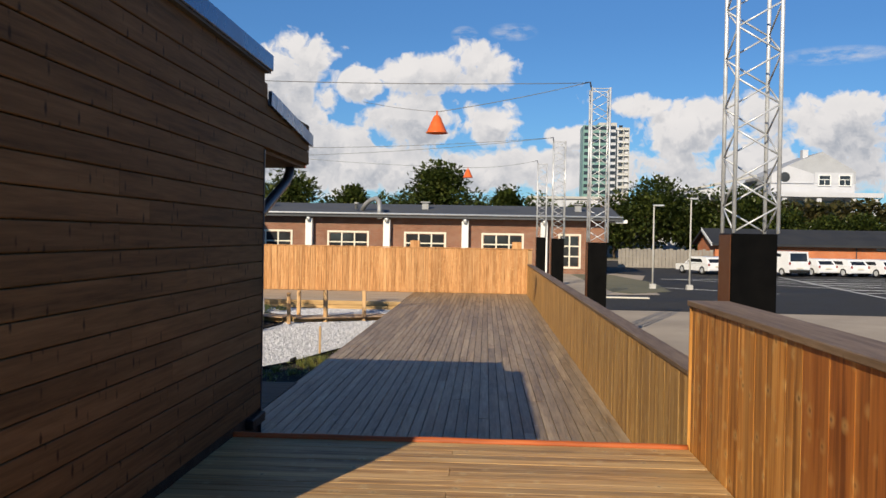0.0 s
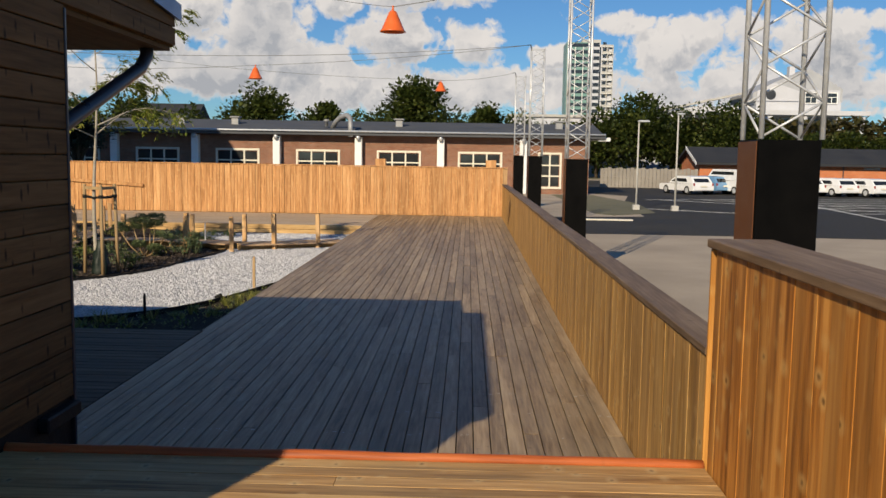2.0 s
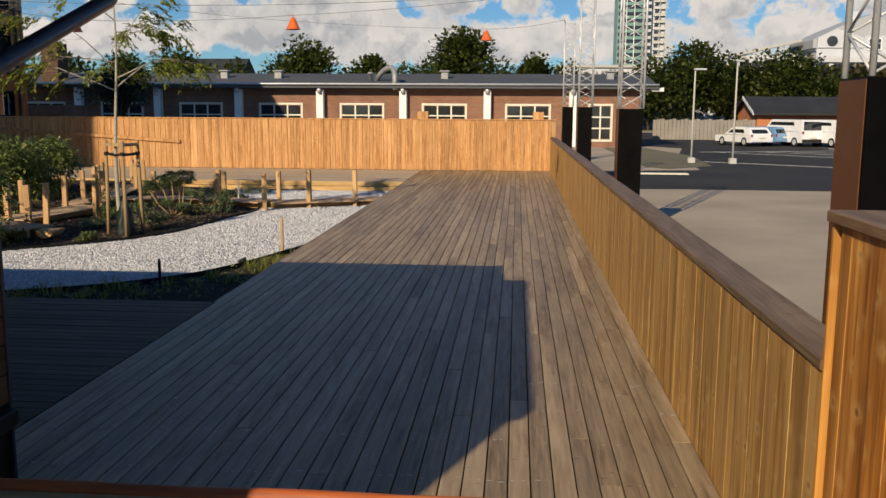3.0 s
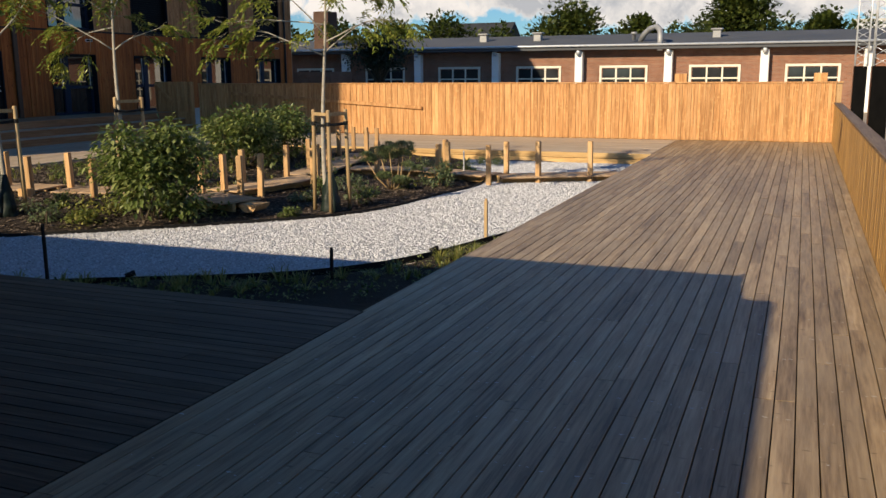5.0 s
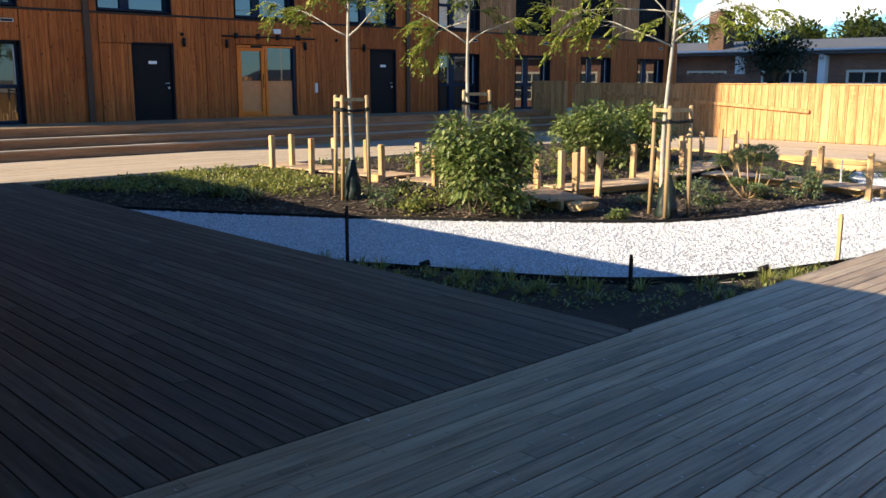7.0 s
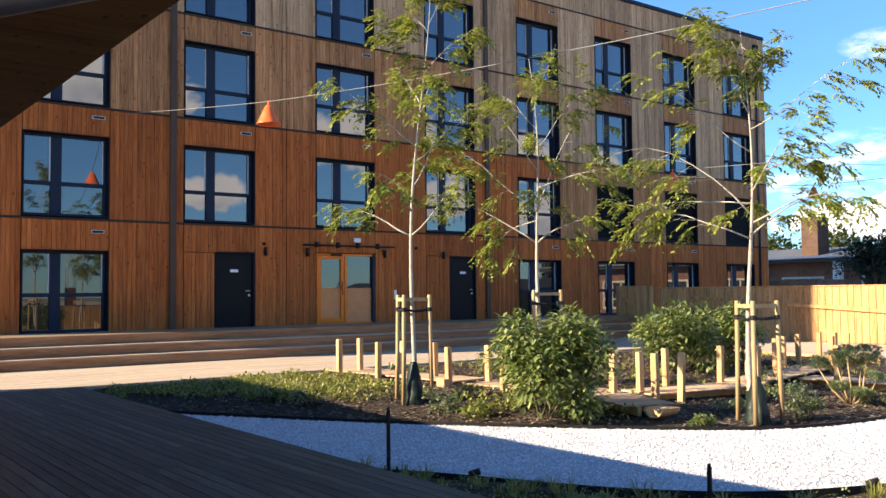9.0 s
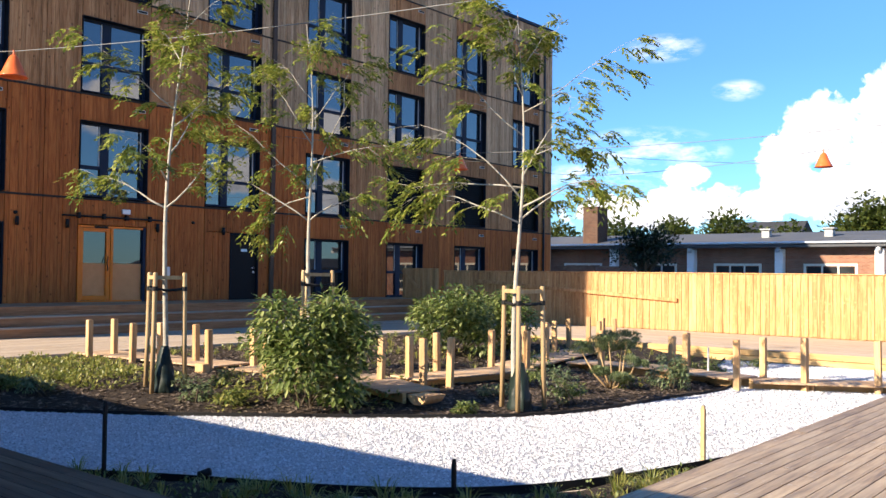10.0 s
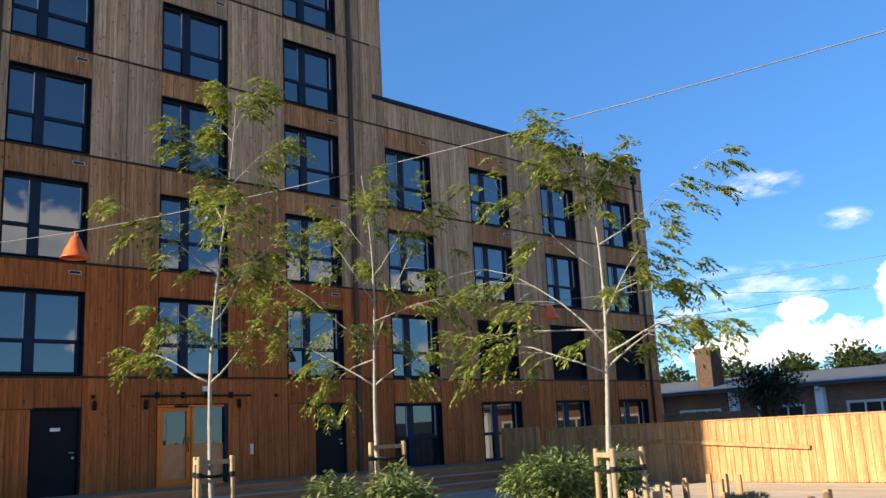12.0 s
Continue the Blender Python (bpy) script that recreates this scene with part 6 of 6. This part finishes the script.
def car(x, y, paint, van=False, turn=0.0):
    """Seen from behind: its tail towards -y."""
    ob = thing("van" if van else "car", ("white delivery van parked with its back to the yard" if van else "small %s hatchback parked in a row" % ("white" if paint == "white_car" else "blue")), "van" if van else "car", (x, y, GROUND + 0.006), "parked vehicles", turn=turn)
    L, W, H = (4.9, 0.93, 1.80) if van else (4.1, 0.87, 1.30)
    mid = 1.02 if van else 0.80
    lower = [(0.02, 0.28), (0.0, 0.55), (0.06, mid), (L - 0.1, mid - 0.08), (L, 0.6), (L - 0.05, 0.28)]
    part("body", Geo().prism(lower, "X", -W, W), paint, ob)
    if van:
        cab = [(0.08, mid), (0.16, H), (L - 1.6, H), (L - 0.85, mid)]
    else:
        cab = [(0.10, mid), (0.5, H - 0.04), (0.9, H), (2.2, H), (2.95, mid)]
    w2 = W - (0.06 if van else 0.12)
    g = Geo()
    n = len(cab)
    v = [((-W + 0.02) if z <= mid else -w2, yy, z) for yy, z in cab] + [((W - 0.02) if z <= mid else w2, yy, z) for yy, z in cab]
    f = [tuple(range(n)), tuple(range(2 * n - 1, n - 1, -1))] + [(i, n + i, n + (i + 1) % n, (i + 1) % n) for i in range(n)]
    part("cabin", g.add(v, f), paint, ob)
    s = (cab[1][0] - cab[0][0]) / (cab[1][1] - cab[0][1])
    zz0, zz1 = mid + 0.08, cab[1][1] - 0.12
    y_at = lambda z: cab[0][0] + (z - cab[0][1]) * s - 0.012
    part("rear_window", Geo().add([(-w2 + 0.12, y_at(zz0), zz0), (w2 - 0.12, y_at(zz0), zz0), (w2 - 0.16, y_at(zz1), zz1), (-w2 + 0.16, y_at(zz1), zz1), (-w2 + 0.12, y_at(zz0) + 0.02, zz0), (w2 - 0.12, y_at(zz0) + 0.02, zz0), (w2 - 0.16, y_at(zz1) + 0.02, zz1), (-w2 + 0.16, y_at(zz1) + 0.02, zz1)], [(0, 1, 2, 3), (7, 6, 5, 4), (0, 4, 5, 1), (1, 5, 6, 2), (2, 6, 7, 3), (3, 7, 4, 0)]), "car_glass", ob)
    for sx in (-1, 1):
        part("side_window", Geo().prism([(0.75, mid + 0.06), (0.95, H - 0.16), (cab[-2][0] - 0.05, H - 0.16), (cab[-1][0] - 0.2, mid + 0.06)], "X", sx * (W - 0.05) - 0.01, sx * (W - 0.05) + 0.012), "car_glass", ob)
        part("tail_light", Geo().box(sx * (W - 0.09) - 0.06, -0.012, mid - 0.16, sx * (W - 0.09) + 0.06, 0.05, mid + 0.02, 0.01), "red_lens", ob, "red tail light")
        for yy in (0.75, L - 0.85):
            wheel = part("wheel", Geo().tube([(sx * (W - 0.18), yy, 0.31), (sx * (W + 0.005), yy, 0.31)], 0.31, 16), "rubber", ob, "black tyre", True)
            part("rim", Geo().tube([(sx * (W + 0.006), yy, 0.31), (sx * (W + 0.015), yy, 0.31)], 0.19, 12), "zinc", wheel, "grey wheel rim")
    part("bumper", Geo().box(-W + 0.03, -0.05, 0.3, W - 0.03, 0.03, 0.5, 0.03), "rubber" if van else paint, ob)
    part("plate", Geo().box(-0.26, -0.062, 0.55, 0.26, -0.012, 0.66), "cream", ob, "plain pale plate")


for x, y, p, v in ((17.4, 70.0, "white_car", False), (19.4, 71.5, "blue_car", False), (20.9, 70.5, "white_car", True), (23.0, 69.5, "white_car", True), (25.4, 70.5, "white_car", False), (27.6, 70.3, "white_car", False), (29.9, 70.2, "white_car", False), (32.4, 70.2, "white_car", False)):
    car(x, y - 4.3, p, v, 22.0)

# ---- town beyond ----
tower = thing("tower_block", "tall white and sea-green apartment tower far off", "tower block", (43, 400, GROUND))
part("core", Geo().box(0, 0, 0, 11, 14, 53), "green_wall", tower, "sea-green glazed face")
part("slab", Geo().box(11.05, -1.2, 0, 20, 14, 52), "render", tower, "white face with balconies")
part("plant_room", Geo().box(7, 2, 52, 15, 10, 54.5), "concrete", tower)
for k in range(18):
    z = 2.6 + 2.85 * k
    part("window_band", Geo().box(0.4, -0.12, z, 10.4, -0.002, z + 1.5), "dull_glass", tower)
    part("window_band", Geo().box(11.4, -1.32, z, 14.0, -1.202, z + 1.6), "dull_glass", tower)
    b = part("balcony", Geo().box(15.0, -2.6, z - 0.3, 19.6, -1.2, z - 0.05), "white", tower)
    part("balcony_front", Geo().box(15.0, -2.66, z - 0.05, 19.6, -2.58, z + 0.75), "concrete" if k % 3 else "render", b)
    part("balcony_door", Geo().box(15.4, -1.3, z - 0.05, 17.0, -1.202, z + 1.9), "dull_glass", b)
part("stair_strip", Geo().box(14.1, -1.34, 2, 14.7, -1.203, 51), "dull_glass", tower, "dark glazed strip")
part("balcony_screen", Geo().box(19.62, -2.66, 2, 19.9, -1.2, 51.5), "concrete", tower)
part("balcony_screen", Geo().box(17.2, -2.7, 2, 17.5, -1.2, 51.5), "concrete", tower)
for x in (3.6, 7.0):
    part("rib", Geo().box(x, -0.25, 0, x + 0.3, -0.13, 51), "white", tower)

villa = thing("white_house", "white rendered house with a grey hipped roof", "house", (57, 165, GROUND))
part("wall", Geo().box(-5, 0, 0, 9.9, 14, 13.2), "render", villa)
part("gable", Geo().prism([(-5, 13.2), (-5, 14.9), (-2, 16.4), (2.6, 14.9), (2.6, 13.2)], "Y", -0.25, 0.2), "render", villa)
part("roof", Geo().prism([(-5.6, 14.6), (-1.5, 16.7), (4.2, 19.0), (10.2, 15.5), (10.2, 13.2), (-5.6, 13.2)], "Y", 0.3, 14.2), "pale_roof", villa, "pale grey hipped roof")
part("chimney", Geo().box(1.6, 3, 17.0, 2.6, 4.4, 19.6), "render", villa)
part("round_window", Geo().tube([(-2.6, -0.30, 14.3), (-2.6, -0.24, 14.3)], 0.9, 20), "dull_glass", villa, "round dark window")
part("upper_wall", Geo().box(2.7, -0.1, 13.2, 9.6, 0.25, 15.2), "render", villa)
for x in (3.3, 6.9):
    w = part("window", Geo().box(x + 0.2, -0.16, 12.9, x + 2.2, -0.102, 14.7), "dull_glass", villa)
    wf = Geo()
    for a in ((0.1, 12.8, 2.3, 12.95), (0.1, 14.65, 2.3, 14.8), (0.1, 12.955, 0.25, 14.645), (2.15, 12.955, 2.3, 14.645), (0.26, 13.9, 2.14, 14.0), (1.15, 12.955, 1.25, 13.895)):
        wf.box(x + a[0], -0.24, a[1], x + a[2], -0.165, a[3])
    part("window_frame", wf, "white", w)
part("canopy", Geo().box(-5.0, -4.0, 10.6, 13.4, -0.3, 11.4), "render", villa, "white flat canopy")
for x in (-4, 2, 8, 12):
    part("column", Geo().box(x, -3.6, 0, x + 0.8, -2.8, 10.4), "render", villa)
part("ground_glazing", Geo().box(-4.6, -0.2, 6.5, 9.6, -0.01, 10.0), "dull_glass", villa)
wing = thing("long_wing", "low white wing with dark window bands", "building", (36, 170, GROUND))
part("wall", Geo().box(0, 0, 0, 14.4, 10, 12.4), "render", wing)
part("roof", Geo().prism([(-0.4, 11.2), (14.8, 14.6), (14.8, 15.0), (-0.4, 11.6)], "Y", -0.5, 10.4), "concrete", wing)
for i in range(7):
    part("window", Geo().box(0.6 + i * 1.95, -0.1, 9.6, 2.1 + i * 1.95, -0.002, 11.2), "dull_glass", wing)
flat = thing("flat_house", "low white flat-roofed house behind the hall", "building", (7.0, 135, GROUND))
part("wall", Geo().box(0, 0, 0, 14, 8, 8.4), "render", flat)
part("upper", Geo().box(8.0, -1.5, 0, 16.0, -0.02, 7.4), "brick", flat)
part("roof", Geo().box(-0.3, -0.3, 8.4, 14.3, 8.3, 8.8, 0.03), "concrete", flat)
for i in range(5):
    part("window", Geo().box(1.0 + i * 2.6, -1.6 if 1 + i * 2.6 > 7 else -0.08, 6.0, 2.6 + i * 2.6, -1.502 if 1 + i * 2.6 > 7 else -0.002, 7.2), "dull_glass", flat)
for x, y, w, h in ((16.5, 124, 7, 2.7), (-42, 110, 10, 6.2), (24, 128, 9, 3.4)):
    hs = thing("far_house", "small far house with a dull red roof", "house", (x, y, GROUND), "far houses")
    part("wall", Geo().box(0, 0, 0, w, 6, h), "render", hs)
    part("roof", Geo().prism([(-0.4, h), (3, h + 2.2), (6.4, h)], "X", -0.3, w + 0.3), "dark_roof", hs)


# ---- grown trees beyond ----
def grown_tree(loc, h, r, seed, label="broad leafy green tree beyond the roofs", leaves=5200, mat="far_leaf", low=0.2, size=0.42):
    rng = random.Random(seed)
    ob = thing("tree", label, "tree", loc, "far trees")
    s, g = Geo(), Geo()
    s.tube([(0, 0, -0.2), (0.1, 0.05, h * 0.3), (0.0, 0.1, h * 0.75)], [0.05 * h ** 0.7, 0.04 * h ** 0.7, 0.06], 8)
    lobes = []
    for _ in range(22):
        a, q = rng.uniform(0, 6.28), rng.random() ** 0.6
        z = rng.uniform(low, 0.86)
        wide = math.sin(min(1.0, (z - low + 0.15) / (1 - low)) * math.pi) ** 0.6
        c = Vector((r * 0.72 * q * wide * math.cos(a), r * 0.72 * q * wide * math.sin(a), h * z))
        lobes.append((c, rng.uniform(0.32, 0.52) * r))
        s.tube([(0, 0, h * z * 0.5), c.lerp(Vector((0, 0, h * z * 0.5)), 0.4), c], [0.09, 0.06, 0.03], 5)
    for _ in range(leaves):
        c, q = rng.choice(lobes)
        d = rand_dir(rng)
        p = c + Vector((d.x, d.y, d.z * 0.8)) * q * rng.uniform(0.45, 1.1)
        leaf_quad(g, p, (d + rand_dir(rng) * 0.9).normalized(), Vector((0.2, 0.1, 1)), size * rng.uniform(0.7, 1.5), size * 0.45)
    part("trunk", s, "trunk", ob, "brown trunk and limbs", True, fix=False)
    part("crown", g, mat, ob, fix=False)
    return ob


for i, (x, y, wide, top) in enumerate(((-34.8, 97, 4.5, 7.8), (-28.3, 98, 2.1, 7.4), (-21.2, 97, 4.1, 9.4), (-13.9, 97, 2.0, 8.5), (-4.6, 96, 4.3, 10.4), (2.6, 98, 2.6, 8.5), (21.5, 113, 5.0, 9.9), (31.1, 113, 5.3, 9.9), (12.6, 116, 3.2, 7.4))):
    grown_tree((x, y, GROUND), (top + 0.3) / 1.06, wide / 0.83, 101 + i, leaves=2600 + int(900 * wide), low=0.24)
kinds = [grown_tree((-41, 99, GROUND), 8.2, 4.6, 121), grown_tree((-47, 97, GROUND), 8.0, 4.2, 122), grown_tree((-8.6, 104, GROUND), 7.5, 4.0, 123), grown_tree((40.0, 118, GROUND), 6.6, 4.4, 124)]
spots = [(1, -53, 95, 0.95, 25), (0, -60, 97, 0.95, 65), (0, -70, 105, 1.0, 10), (1, -80, 104, 1.1, 200), (2, -25, 106, 1.0, 40), (2, -17.5, 106, 0.95, 90), (2, -31.5, 106, 1.0, 140), (2, -0.8, 106, 1.0, 190), (2, 6.6, 103, 0.95, 240),
         (2, -11.5, 107, 0.95, 300), (3, 36.5, 120, 1.0, 280), (3, 45, 118, 0.9, 50), (3, 50, 120, 0.95, 90), (3, 55, 121, 0.85, 120), (3, 60, 118, 0.9, 160), (3, 64, 124, 0.9, 210), (0, 70, 140, 1.1, 20), (1, 78, 150, 1.2, 70), (2, 26.3, 116, 1.15, 10), (2, 17.2, 117, 1.1, 77)]
for k, x, y, s, turn in spots:
    c = copy_thing(kinds[k], pose(x, y, GROUND, 0, 0, turn))
    c.scale = (s, s, s)
grown_tree((-21.1, 53.0, GROUND), 4.7, 2.05, 301, "dark spreading pine before the brick hall", 4200, "dark_pine", 0.66, 0.15)
g = Geo()
hr = random.Random(44)
for _ in range(11000):
    x = hr.uniform(30, 75)
    z = hr.uniform(0.0, 1.0) ** 0.8 * (8.0 + 1.8 * noise.noise((x * 0.35, 0, 5)))
    leaf_quad(g, Vector((x, 126 + hr.uniform(-1.5, 1.5), GROUND + z)), rand_dir(hr), Vector((0, 0, 1)), 0.8, 0.36)
tagged(part("far_hedge", g, "hedge", fix=False), "far olive-brown hedge below the white house", "hedge", kind="stuff")

# ---- board pieces of the floors, rail and fence ----
prng = random.Random(3)
deck_boards(deck, DECK_L, DECK_R + 0.003, EDGE + 0.02, FAR - 0.03, 0.0, "Y", "deck", 0.1256, gap=0.008, rng=prng)
deck_boards(side_deck, -15.36, DECK_L - 0.012, 7.96, 13.03, 0.0, "X", "shade_deck_x", 0.1256, gap=0.008, rng=prng)
deck_boards(platform, -1.40, DECK_R + 0.003, -5.9, EDGE - 0.048, PLAT, "X", "platform", 0.12, gap=0.004, lengths=(5.0,), rng=prng)
deck_boards(terrace, -19.66, -15.43, 9.0, 34.2, 0.0, "Y", "pale_y", 0.145, lengths=(4.8, 5.4), rng=prng)
deck_boards(back_deck, -15.40, DECK_L - 0.04, 29.25, FAR - 0.03, 0.0, "X", "pale_x", 0.145, rng=prng)
rail_boards(rail_low, EDGE + 0.003, FAR - 0.03, -0.02, LOW_TOP - 0.045, DECK_R + 0.024, "Y", "rail_pale", prng, depths=(0.0190, 0.0205, 0.0195, 0.0220, 0.0200))
rail_boards(rail_high, -5.9, EDGE - 0.026, PLAT - 0.02, HIGH_TOP - 0.045, DECK_R + 0.024, "Y", "rail", prng, depths=(0.0190, 0.0205, 0.0195, 0.0220, 0.0200), other=("rail_red", 4.8))
rail_boards(fence, -19.6, DECK_R, 0.02, 1.70, FAR + 0.024, "X", "fence", prng, pitch=0.112, gap=0.006, depths=(0.020, 0.036, 0.022, 0.034))
rail_boards(fence_return, -21.3, -19.6, 0.72, 1.80, 33.926, "X", "fence", prng, pitch=0.112, gap=0.006, depths=(0.020, 0.036, 0.022, 0.034))
